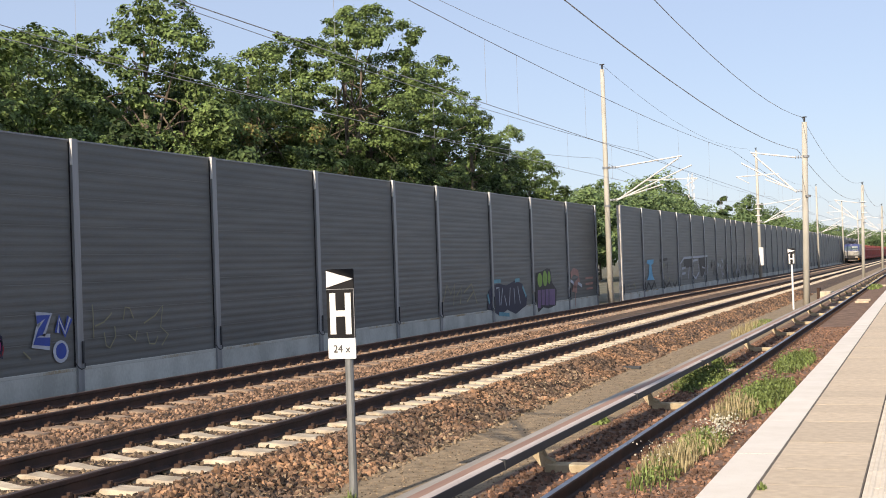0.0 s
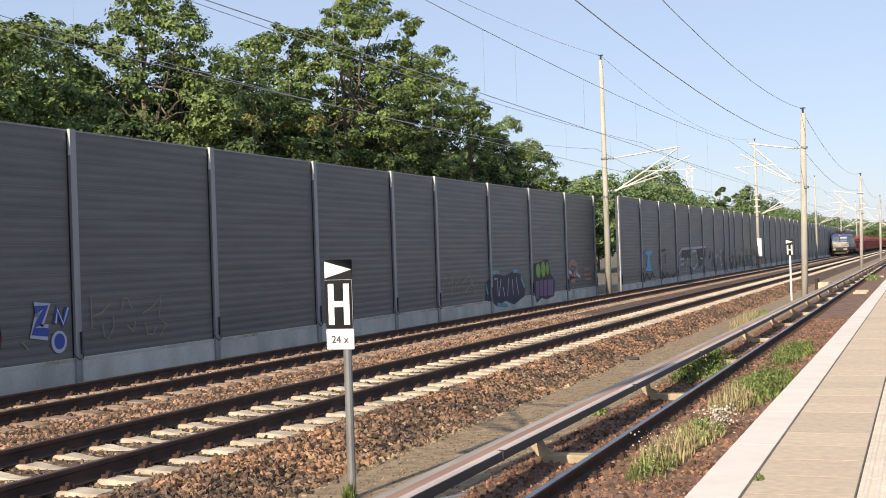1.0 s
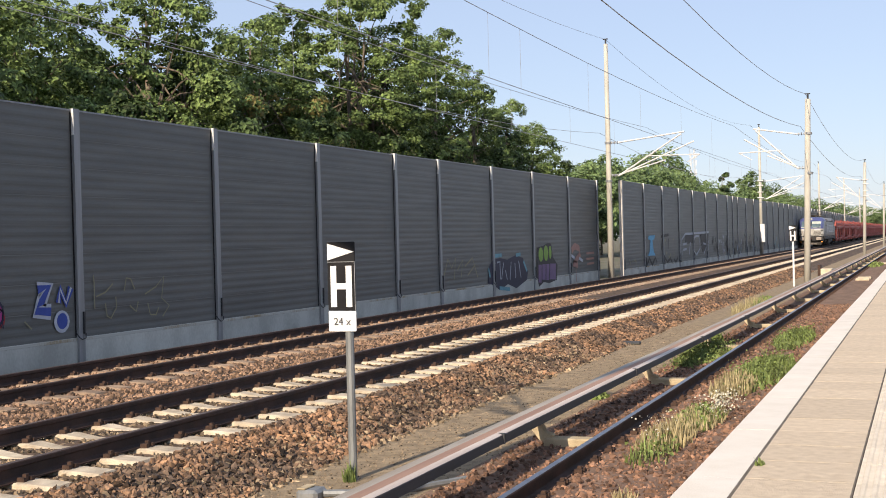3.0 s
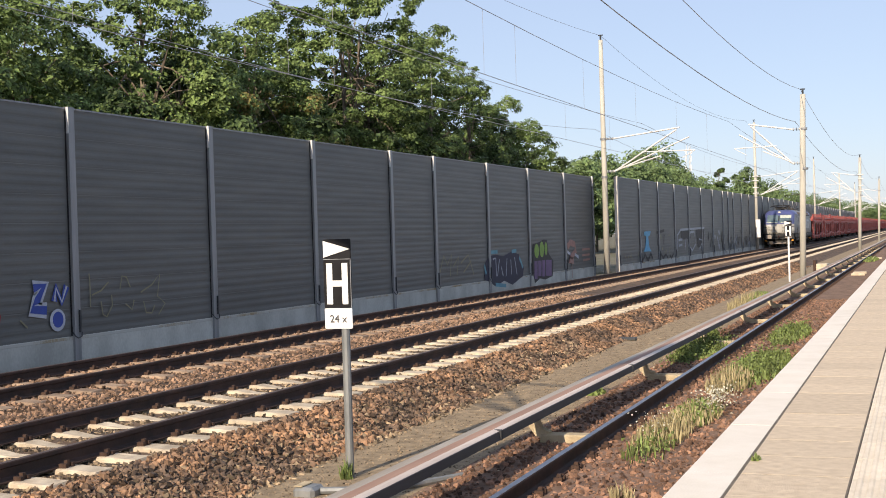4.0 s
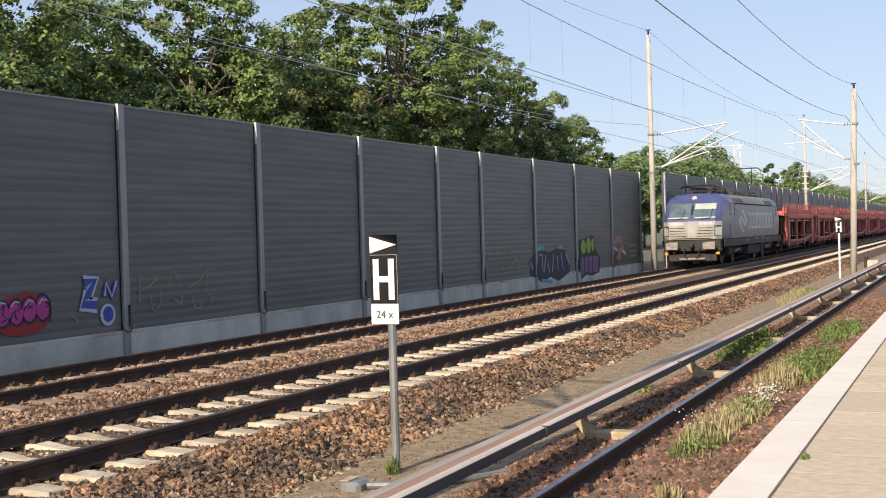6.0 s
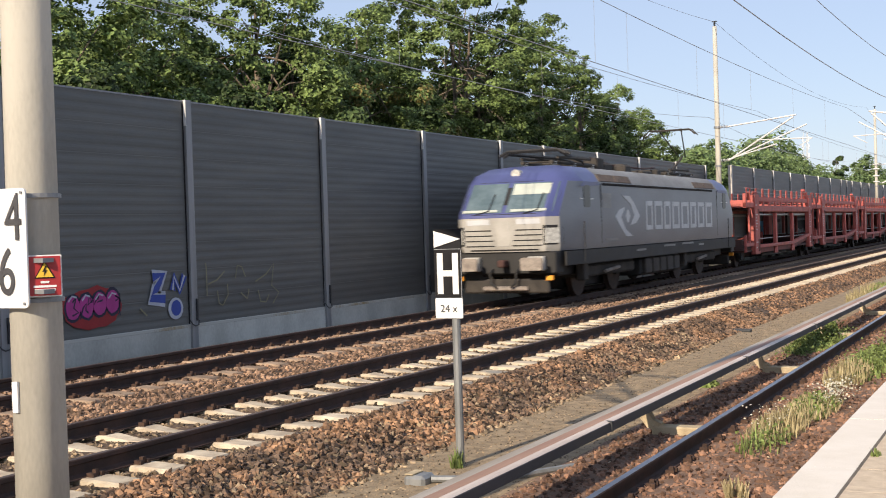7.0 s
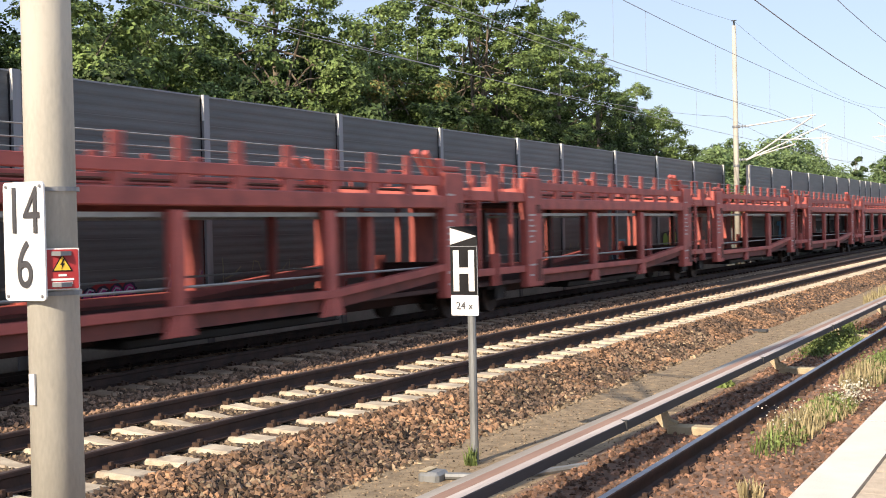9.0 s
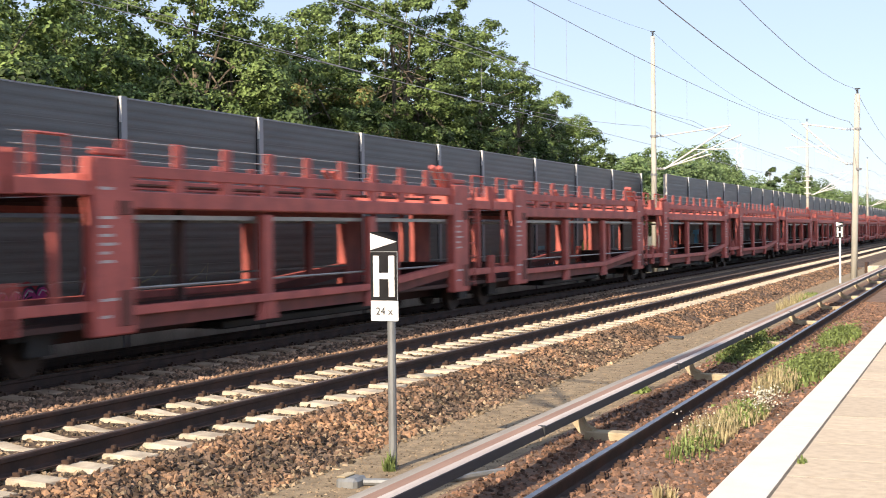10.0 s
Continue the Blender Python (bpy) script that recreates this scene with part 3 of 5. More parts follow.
        rings.append(front + cuts + rear + cuts2)
    return rings


def build_locomotive():
    L = 19.25
    loco = thing("locomotive", "grey electric freight locomotive with blue cab roof and pale front", "locomotive")
    xf, xb = [-1, -0.93, -0.76, 0.76, 0.93, 1], [1.25, 0.34, 0.0, 0.0, 0.34, 1.25]
    levels = [(1.28, 1.45, 0.08), (1.42, 1.49, 0.02), (2.14, 1.49, 0.0), (2.28, 1.49, 0.06), (3.04, 1.475, 0.70), (3.26, 1.34, 0.98), (3.44, 1.12, 1.45), (3.50, 0.7, 1.9)]
    R = shell(levels, L, xf, xb)
    n = len(R[0])
    groups = {}

    def put(key, quad):
        groups.setdefault(key, []).append(quad)

    for i in range(len(levels) - 1):
        for k in range(n):
            q = [R[i][k], R[i][(k + 1) % n], R[i + 1][(k + 1) % n], R[i + 1][k]]
            front, rear = k < 5, 8 <= k < 13
            if k in (0, 4, 8, 12) and i < 4:
                key = ("side", True)
            elif front or rear:
                key = ("nose", front) if i < 2 else ("cab", front)
            elif i < 4:
                key = ("side", True)
            else:
                key = ("cab_roof", k) if k in (5, n - 1, 7, 13) else ("roof", True)
            put(key, q)
    names = {"nose": ("front_panel", "loco_pale", "pale grey ribbed front panel"), "cab": ("cab_front", "loco_blue", "blue cab front"),
             "side": ("side_wall", "loco_grey", "grey painted steel side"), "cab_roof": ("cab_roof", "loco_blue", "blue cab roof edge"),
             "roof": ("roof", "loco_roof", "dull grey machine-room roof")}
    for (key, flag), quads in groups.items():
        seen, f = {}, []
        for q in quads:
            f.append(tuple(seen.setdefault(tuple(round(c, 4) for c in p), len(seen)) for p in q))
        v = list(seen)
        nm, m, lab = names[key]
        if key == "cab" and not flag:
            lab = "blue rear cab front"
        skin = finish(nm, v, f, M[m], loco, lab, smooth=key != "side")
        skin.data.set_sharp_from_angle(angle=radians(42))
    top = R[-1]
    finish("roof_deck", top, [tuple(range(n))], M["loco_roof"], loco, "flat dirty roof deck")
    finish("floor_plate", [(x, y, 1.28) for x, y, z in R[0]], [tuple(range(n))[::-1]], M["loco_black"], loco)

    def at_front(z):
        zs = [a[0] for a in levels]
        return float(np.interp(z, zs, [a[2] for a in levels]))

    # windscreens, blinds, wipers and lights on both cab fronts
    for end in (0, 1):
        def fp(x, z, out):
            w = float(np.interp(z, [a[0] for a in levels], [a[1] for a in levels]))
            y = at_front(z) + float(np.interp(abs(x) / w, [0, 0.76, 0.93, 1.0], [0, 0, 0.34, 1.25])) - out
            return (x, y if not end else L - y, z)

        def sheet(name, x0, x1, z0, z1, out, material, label, parent=loco):
            cols, rows = 6, 3
            v = [fp(x0 + (x1 - x0) * i / cols, z0 + (z1 - z0) * j / rows, out) for j in range(rows + 1) for i in range(cols + 1)]
            v += [fp(x0 + (x1 - x0) * i / cols, z0 + (z1 - z0) * j / rows, out - 0.02) for j in range(rows + 1) for i in range(cols + 1)]
            s = (cols + 1) * (rows + 1)
            f = [(j * (cols + 1) + i, j * (cols + 1) + i + 1, (j + 1) * (cols + 1) + i + 1, (j + 1) * (cols + 1) + i) for j in range(rows) for i in range(cols)]
            edge = [i for i in range(cols + 1)] + [(cols + 1) * (j + 1) + cols for j in range(rows)] + [rows * (cols + 1) + i for i in range(cols - 1, -1, -1)] + [(cols + 1) * j for j in range(rows - 1, 0, -1)]
            f += [(a, b, b + s, a + s) for a, b in zip(edge, edge[1:] + edge[:1])]
            return finish(name, v, f, M[material], parent, label)

        sheet("window_frame", -1.32, 1.32, 2.22, 3.06, 0.004, "loco_black", "dark windscreen surround")
        for a, b in ((-1.26, -0.06), (0.06, 1.26)):
            ws = sheet("windscreen", a, b, 2.27, 3.02, 0.012, "windscreen", "windscreen pane, colour lightened for sky reflection")
            if a > 0:
                sheet("sun_blind", a + 0.05, 1.12, 2.72, 2.99, 0.02, "blind", "pale sun blind", ws)
            sheet("dashboard", a + 0.12, b - 0.12, 2.29, 2.35, 0.018, "blind", "pale dashboard behind the glass", ws)
            bm = tube([fp((a + b) / 2 - 0.1, 2.24, 0.04), fp((a + b) / 2 + 0.25, 2.32, 0.05), fp((a + b) / 2 + 0.3, 2.75, 0.05)], 0.012, 5)
            part("wiper", bm, M["loco_black"], ws)
        sheet("nose_band", -1.36, 1.36, 2.15, 2.21, 0.006, "loco_blue", "blue band under the windscreen")
        for k in range(4):
            for s in (-1, 1):
                z = 1.42 + k * 0.13
                sheet("grille_slot", *sorted((s * (0.24 + 0.03 * k), s * 1.04)), z, z + 0.03, 0.006, "loco_black", "dark cooling slot")
        for s in (-1, 1):
            sheet("upper_panel", *sorted((s * 0.36, s * 1.0)), 1.97, 2.10, 0.006, "lettering", "paler inset front panel")
            sheet("light_surround", *sorted((s * 1.07, s * 1.41)), 1.44, 1.93, 0.006, "loco_black", "black headlight surround")
        sheet("skirt_edge", -1.38, 1.38, 1.31, 1.345, 0.008, "loco_black", "dark lower edge of the front")
        sheet("centre_badge", -0.17, 0.17, 1.42, 2.02, 0.008, "loco_pale", "plain pale front plate")
        for s in (-1, 1):
            sheet("headlight", *sorted((s * 1.10, s * 1.38)), 1.48, 1.86, 0.012, "headlight", "clear square headlight")
        c = Vector(fp(0, 3.26, 0.0))
        bm = bmesh.new()
        way = -1 if not end else 1
        add_tube(bm, [c + Vector((0, -way * 0.15, 0)), c + Vector((0, way * 0.06, 0))], 0.125, 14)
        part("top_headlight", bm, M["headlight"], loco, "round roof headlight")
        # buffer beam, buffers, coupler, plough and steps
        yb = 0.12 if not end else L - 0.12
        w = way
        part("buffer_beam", box((-1.36, min(yb, yb - w * 0.5), 0.72), (1.36, max(yb, yb - w * 0.5), 1.27), 0.03), M["loco_black"], loco)
        for s in (-1, 1):
            bm = bmesh.new()
            add_tube(bm, [(s * 0.88, yb, 0.98), (s * 0.88, yb + w * 0.42, 0.98)], 0.12, 12)
            bf = part("buffer", bm, M["loco_dirt"], loco, "side buffer")
            bm = plate(rounded(-0.29, -0.16, 0.29, 0.16, 0.06), 0.05, Matrix.Translation((s * 0.88, yb + w * 0.46 - 0.025, 0.98)))
            part("buffer_head", bm, M["buffer"], bf, "greasy rectangular buffer head")
            part("buffer_box", box((s * 0.88 - 0.22, min(yb, yb + w * 0.2), 0.80), (s * 0.88 + 0.22, max(yb, yb + w * 0.2), 1.16), 0.03), M["loco_pale"], bf)
            part("step_light", box((s * 1.22 - 0.09, yb - 0.05 + w * 0.1, 0.56), (s * 1.22 + 0.09, yb + 0.05 + w * 0.1, 0.68), 0.01), M["orange"], loco, "orange step marker")
            part("brake_hose", tube([(s * 0.35, yb, 0.85), (s * 0.36, yb + w * 0.2, 0.75), (s * 0.33, yb + w * 0.22, 0.5), (s * 0.2, yb + w * 0.2, 0.4)], 0.03, 6), M["loco_black"], loco)
        part("coupler", box((-0.09, min(yb, yb + w * 0.35), 0.9), (0.09, max(yb, yb + w * 0.35), 1.08), 0.03), M["wagon_dark"], loco, "rusty brown coupling hook")
        part("plough", box((-1.15, min(yb - w * 0.12, yb + w * 0.02), 0.24), (1.15, max(yb - w * 0.12, yb + w * 0.02), 0.6), 0.04), M["loco_dirt"], loco, "dirty dark track plough")
        part("plough_step", box((-0.62, min(yb, yb + w * 0.12), 0.30), (0.62, max(yb, yb + w * 0.12), 0.42), 0.03), M["buffer"], loco, "scuffed pale step on the plough")

    # side: sill, doors, windows, slots, plain marks in place of the lettering
    for s in (-1, 1):
        X = s * 1.49
        part("sill", box((X - 0.05, 0.5, 0.90), (X + 0.005, L - 0.5, 1.26), 0.01), M["loco_black"], loco, "black lower side sill")

        def side_plate(name, outline, material, label, out=0.006, parent=loco):
            place = Matrix.Translation((X + s * out, 0, 0)) @ Matrix.Rotation(radians(90), 4, "Z")
            return part(name, plate(outline, 0.012 if s > 0 else -0.012, place), M[material], parent, label)

        ends = ((lambda y: y), (lambda y: L - y))
        for e in ends:
            def outline(pts):
                o = [(e(y), z) for y, z in pts]
                return o
            side_plate("corner_stripe", outline([(1.62, 2.90), (3.1, 2.95), (3.1, 3.035), (1.96, 3.035)]), "loco_blue", "blue sweep over the cab side")
            lo, hi = sorted((e(1.88), e(2.36)))
            side_plate("cab_window", rounded(lo, 2.36, hi, 2.94, 0.1), "dark_glass", "dark rounded cab side window")
            lo, hi = sorted((e(3.22), e(3.25)))
            side_plate("door_seam", [(lo, 1.4), (hi, 1.4), (hi, 3.0), (lo, 3.0)], "loco_black", "thin door seam", 0.003)
            for yy in (1.74, 2.52):
                lo, hi = sorted((e(yy - 0.09), e(yy + 0.09)))
                side_plate("door_grip", [(lo, 2.57), (hi, 2.57), (hi, 2.60), (lo, 2.60)], "white_paint", "short white mark", 0.008)
            for yy in (1.75,):
                part("handrail", tube([(X + s * 0.05, e(yy), 0.95), (X + s * 0.05, e(yy), 2.0)], 0.012, 6), M["loco_black"], loco)
        for k in range(60):
            y = 3.4 + k * 0.2
            if s > 0:
                part("air_slot", box((X - 0.05, y, 2.955), (X + 0.012, y + 0.13, 3.02)), M["black_paint"], loco)
        # plain badge shapes and letter-sized blocks
        if s > 0:
            side_plate("emblem", [(5.10, 2.70), (5.70, 2.70), (6.15, 2.50), (6.70, 2.12), (6.30, 1.92), (5.75, 1.86), (6.15, 2.14), (5.82, 2.46)], "lettering", "pale curved emblem stroke")
            side_plate("emblem", [(5.95, 1.55), (5.35, 1.55), (4.95, 1.76), (4.40, 2.12), (4.75, 2.30), (5.30, 2.38), (4.92, 2.10), (5.30, 1.76)], "lettering", "pale curved emblem stroke")
            side_plate("emblem", [(5.32, 2.12), (5.50, 2.30), (5.62, 2.30), (5.76, 2.12), (5.60, 1.94), (5.48, 1.94)], "lettering", "pale emblem lozenge")
            widths = [0.84, 0.99, 0.86, 1.02, 1.07, 0.91, 1.02, 1.07]
            y = 7.3
            for w_ in widths:
                y1 = y + w_ - 0.16
                z0, z1, th = 1.71, 2.57, 0.13 if y < 9.6 else 0.19
                side_plate("letter_block", [(y, z0), (y + th, z0), (y + th, z1), (y, z1)], "lettering", "pale plain block in the lettering row")
                side_plate("letter_block", [(y + th + 0.01, z1 - 0.14), (y1, z1 - 0.14), (y1, z1), (y + th + 0.01, z1)], "lettering", "pale plain block in the lettering row")
                side_plate("letter_block", [(y1 - th, z0), (y1, z0), (y1, z1 - 0.15), (y1 - th, z1 - 0.15)], "lettering", "pale plain block in the lettering row")
                side_plate("letter_block", [(y + th + 0.01, z0), (y1 - th - 0.01, z0), (y1 - th - 0.01, z0 + 0.13), (y + th + 0.01, z0 + 0.13)], "lettering", "pale plain block in the lettering row")
                y += w_ + 0.05
            side_plate("faded_mark", [(3.35, 2.35), (4.1, 2.35), (4.1, 2.75), (3.35, 2.75)], "loco_roof", "faded grey mark", 0.003)
            for y0, y1, z in ((3.5, 4.6, 1.46), (6.3, 7.2, 1.10), (9.1, 10.4, 1.16), (11.2, 12.6, 1.18), (13.3, 14.0, 1.10)):
                side_plate("data_panel", [(y0, z), (y1, z), (y1, z + 0.06), (y0, z + 0.06)], "loco_roof", "small pale data strip", 0.012)
    # roof gear
    for y0, y1 in ((3.2, 4.58), (4.64, 6.0), (13.1, 14.45), (14.51, 15.8)):
        for s in (-1, 1):                                         # gratings on the sloping roof edge
            v = [(s * (a + d), y, z + d) for d in (0.0, 0.012) for y in (y0, y1) for a, z in ((1.468, 3.06), (1.352, 3.25))]
            finish("roof_grating", v, [(4, 5, 7, 6), (0, 2, 3, 1), (0, 4, 6, 2), (1, 3, 7, 5), (0, 1, 5, 4), (2, 6, 7, 3)], M["grating"], loco, "brown dusty roof grating")
    for y0 in (2.4, 13.2):
        frame_p = bmesh.new()
        for s in (-1, 1):
            add_tube(frame_p, [(s * 0.42, y0, 3.62), (s * 0.42, y0 + 3.4, 3.62)], 0.055, 6)
            add_tube(frame_p, [(s * 0.52, y0 + 0.2, 3.74), (s * 0.38, y0 + 3.2, 3.80)], 0.045, 6)
        for k in range(4):
            add_tube(frame_p, [(-0.5, y0 + 0.4 + k, 3.64), (0.5, y0 + 0.4 + k, 3.64)], 0.03, 6)
        part("pantograph_base", frame_p, M["loco_dirt"], loco, "brown pantograph base frame")
        for k in range(3):
            for s in (-1, 1):
                bm = bmesh.new()
                for j in range(5):
                    add_tube(bm, [(s * 0.42, y0 + 0.2 + k * 1.5, 3.49 + j * 0.03), (s * 0.42, y0 + 0.2 + k * 1.5, 3.51 + j * 0.03)], 0.08 if j % 2 == 0 else 0.05, 10)
                part("insulator", bm, M["insulator"], loco, "ribbed grey insulator")
    bm = bmesh.new()                                              # folded front pantograph
    for dx in (-0.75, 0.75):
        add_tube(bm, [(dx, 2.25, 3.86), (dx * 0.3, 4.6, 3.82), (dx * 0.2, 5.6, 3.74)], 0.045, 6)
    for dy in (0, 0.3):
        add_tube(bm, [(-0.95, 2.1 + dy, 3.80), (-0.7, 2.1 + dy, 3.92), (0.7, 2.1 + dy, 3.92), (0.95, 2.1 + dy, 3.80)], 0.045, 6)
    part("folded_pantograph", bm, M["loco_black"], loco, "dark folded pantograph")
    bm = bmesh.new()                                              # raised rear pantograph
    add_tube(bm, [(0, 15.4, 3.72), (0, 17.0, 4.35)], 0.045, 8)
    for dx in (-0.4, 0.4):
        add_tube(bm, [(dx * 0.3, 17.0, 4.35), (dx, 15.5, 5.22)], 0.022, 6)
    for dy in (-0.18, 0.18):
        add_tube(bm, [(-0.95, 15.5 + dy, 5.05), (-0.75, 15.5 + dy, 5.25), (0.75, 15.5 + dy, 5.25), (0.95, 15.5 + dy, 5.05)], 0.025, 6)
    part("raised_pantograph", bm, M["loco_dirt"], loco, "raised thin pantograph arm and collector head")
    part("roof_busbar", tube([(0.3, 5.9, 3.85), (0.2, 8, 3.72), (0.3, 11, 3.7), (0.1, 13, 3.8)], 0.03, 6), M["wagon_dark"], loco, "brown roof cable")
    for y0, y1, x0, x1, h in ((5.9, 6.5, -0.6, 0.5, 3.86), (6.8, 7.6, -0.5, 0.4, 3.74), (8.2, 8.8, -0.4, 0.6, 3.72), (9.0, 9.5, -0.5, 0.3, 3.80), (10.4, 11.4, -0.5, 0.5, 3.62), (12.3, 12.8, -0.4, 0.4, 3.72)):
        part("roof_box", box((x0, y0, 3.48), (x1, y1, h), 0.04), M["loco_dirt"], loco, "brown roof equipment box")
    # running gear
    for y0 in (4.6, 14.4):
        part("bogie_frame", box((-1.22, y0 - 2.3, 0.52), (1.22, y0 + 2.3, 0.84), 0.05), M["loco_dirt"], loco, "dirty bogie frame")
        for dy in (-1.5, 1.5):
            wheelset(loco, y0 + dy, 0.58)
            for s in (-1, 1):
                bm = bmesh.new()
                for j in range(6):
                    add_tube(bm, [(s * 1.1, y0 + dy + 0.55, 0.5 + j * 0.06), (s * 1.1, y0 + dy + 0.55, 0.53 + j * 0.06)], 0.11, 10)
                part("spring", bm, M["loco_black"], loco)
        for s in (-1, 1):
            part("damper", tube([(s * 1.3, y0 - 0.6, 0.62), (s * 1.3, y0 + 0.6, 0.70)], 0.05, 8), M["buffer"], loco)
            part("sand_box", box((s * 1.25 - 0.12, y0 - 2.5, 0.45), (s * 1.25 + 0.12, y0 - 2.15, 0.95), 0.03), M["loco_dirt"], loco)
    part("underframe", box((-1.05, 1.0, 0.62), (1.05, L - 1.0, 1.27), 0.03), M["loco_black"], loco, "dark underframe")
    for y0 in (4.6, 14.4):
        part("traction_motor", box((-0.55, y0 - 1.9, 0.2), (0.55, y0 + 1.9, 0.62), 0.05), M["loco_black"], loco, "dark traction motor casing")
    part("transformer_tank", box((-1.3, 7.3, 0.34), (1.3, 11.3, 0.88), 0.06), M["loco_black"], loco, "black underfloor transformer tank")
    for k in range(5):
        part("equipment_box", box((1.2, 7.4 + k * 0.78, 0.4), (1.42, 8.05 + k * 0.78, 0.86), 0.03), M["loco_dirt"], loco)
    TRAIN.append((loco, FRONT + 0.12))


build_locomotive()


def build_wagon():
    w = thing("car_carrier_wagon", "empty red double-deck car carrier wagon, weathered paint", "freight wagon", "wagons behind the locomotive")
    RED, DARK = M["wagon_red"], M["wagon_dark"]
    for s in (-1, 1):
        X = s * 1.40
        for y0 in (0.0, 12.45):                                  # end portals
            bm = bmesh.new()
            add_box(bm, (X - 0.10, y0, 0.50), (X + 0.10, y0 + 0.88, 2.95), 0.02)
            add_box(bm, (X - 0.06, y0 + 0.1, 2.98), (X + 0.06, y0 + 0.75, 3.08), 0.02)
            portal = part("portal_post", bm, RED, w, "broad red end post")
            for z0, z1 in ((0.62, 1.12), (2.16, 2.36)):
                part("hatch", box((X + s * 0.105 - 0.012, y0 + 0.52, z0), (X + s * 0.105 + 0.012, y0 + 0.80, z1), 0.008), M["wagon_web"], portal, "darker dirty hatch plate")
            bm = bmesh.new()
            for k, z in enumerate((0.75, 0.98, 1.5, 1.62, 1.74, 1.86, 1.98, 2.1, 2.5)):
                add_box(bm, (X + s * 0.102, y0 + 0.12, z), (X + s * 0.106, y0 + 0.12 + (0.2, 0.35, 0.28)[k % 3], z + 0.04))
            part("data_marks", bm, M["marking"], portal, "small pale stencil bars", kind="stuff")
            bm = bmesh.new()
            for k in range(7):
                add_box(bm, (X + s * 0.11, y0 + 0.9, 0.7 + k * 0.3), (X + s * 0.14, y0 + 1.15, 0.73 + k * 0.3))
            add_box(bm, (X + s * 0.11, y0 + 1.13, 0.6), (X + s * 0.14, y0 + 1.16, 2.8))
            if y0:
                part("ladder", bm, RED, portal)
            else:
                bm.free()
        for y0 in (4.35, 8.25):                                  # middle posts
            bm = bmesh.new()
            add_box(bm, (X - 0.07, y0, 0.45), (X + 0.07, y0 + 0.30, 2.2), 0.015)
            add_plate(bm, [(y0 - 0.2, 0.45), (y0 + 0.5, 0.45), (y0 + 0.32, 0.9), (y0 - 0.02, 0.9)], 0.03, Matrix.Translation((X + s * 0.05, 0, 0)) @ Matrix.Rotation(radians(90), 4, "Z"))
            part("side_post", bm, RED, w, "red side post")
        part("deck_girder", box((X - 0.09, 0.85, 2.25), (X + 0.09, 12.45, 2.50), 0.02), RED, w, "red upper deck girder")
        part("guard_beam", box((X - 0.05, 0.85, 2.69), (X + 0.05, 12.45, 2.87), 0.015), RED, w, "red guard beam above the deck")
        for k in range(10):
            part("beam_strut", box((X - 0.035, 0.62 + k * 1.3, 2.50), (X + 0.035, 0.90 + k * 1.3, 2.69)), RED, w, "short strut between girder and beam")
        for k in range(10):
            part("stanchion", box((X - 0.03, 0.64 + k * 1.3, 2.87), (X + 0.03, 0.88 + k * 1.3, 3.22), 0.01), RED, w, "short red stanchion")
        bm = bmesh.new()
        for z in (3.04, 3.20):
            add_tube(bm, [(X, -1.4, z), (X, 14.6, z)], 0.010, 4)
        part("guard_wire", bm, M["wagon_rail"], w, "thin steel guard wires")
        bm = bmesh.new()
        add_box(bm, (X - 0.09, 0.85, 0.75), (X + 0.09, 8.4, 0.88), 0.01)
        add_plate(bm, [(8.4, 0.75), (12.45, 1.04), (12.45, 1.17), (8.4, 0.88)], 0.16, Matrix.Translation((X + 0.08, 0, 0)) @ Matrix.Rotation(radians(90), 4, "Z"))
        part("lower_chord", bm, RED, w, "red lower side chord")
        part("sill_web", plate([(0.85, 0.54), (8.3, 0.54), (12.45, 0.86), (12.45, 1.04), (8.4, 0.75), (0.85, 0.75)], 0.06, Matrix.Translation((X - s * 0.05 + 0.03, 0, 0)) @ Matrix.Rotation(radians(90), 4, "Z")), M["wagon_web"], w, "recessed red sill web, darkened for shade under the chord")
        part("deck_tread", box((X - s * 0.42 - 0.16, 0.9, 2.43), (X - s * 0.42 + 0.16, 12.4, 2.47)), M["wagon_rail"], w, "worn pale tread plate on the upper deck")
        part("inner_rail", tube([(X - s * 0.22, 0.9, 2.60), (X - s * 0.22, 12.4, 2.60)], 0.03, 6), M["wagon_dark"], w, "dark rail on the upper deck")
        part("hand_line", tube([(X - s * 0.1, 0.85, 1.12), (X - s * 0.1, 12.45, 1.12)], 0.022, 6), M["wagon_rail"], w, "grey tube along the lower deck")
        part("deck_light_strip", box((X - s * 0.12 - 0.03, 0.85, 2.10), (X - s * 0.12 + 0.03, 12.45, 2.17)), M["wagon_rail"], w, "grey strip under the deck")
        bm = bmesh.new()                                         # slanted loading arms at the rear portal
        for dy in (0, 0.4):
            add_tube(bm, [(X - 0.05 * s, 11.55 + dy, 3.32), (X - 0.05 * s, 12.2 + dy, 2.75)], 0.07, 6)
        part("loading_arm", bm, RED, w, "slanted red loading arm")
        for y0, y1 in ((-1.5, 0.0), (13.3, 14.9)):
            bm = bmesh.new()                                     # overhanging end frames towards the neighbours
            add_box(bm, (X - 0.06, y0, 2.42), (X + 0.06, y1, 2.62), 0.01)
            add_box(bm, (X - 0.05, y0, 0.85), (X + 0.05, y1, 1.0), 0.01)
            ye = y0 if y0 < 0 else y1 - 0.14
            add_box(bm, (X - 0.06, ye, 2.40), (X + 0.06, ye + 0.14, 2.98), 0.01)
            add_box(bm, (X - 0.05, ye + 0.02, 0.62), (X + 0.05, ye + 0.12, 1.3), 0.01)
            ym = (y0 + y1) / 2
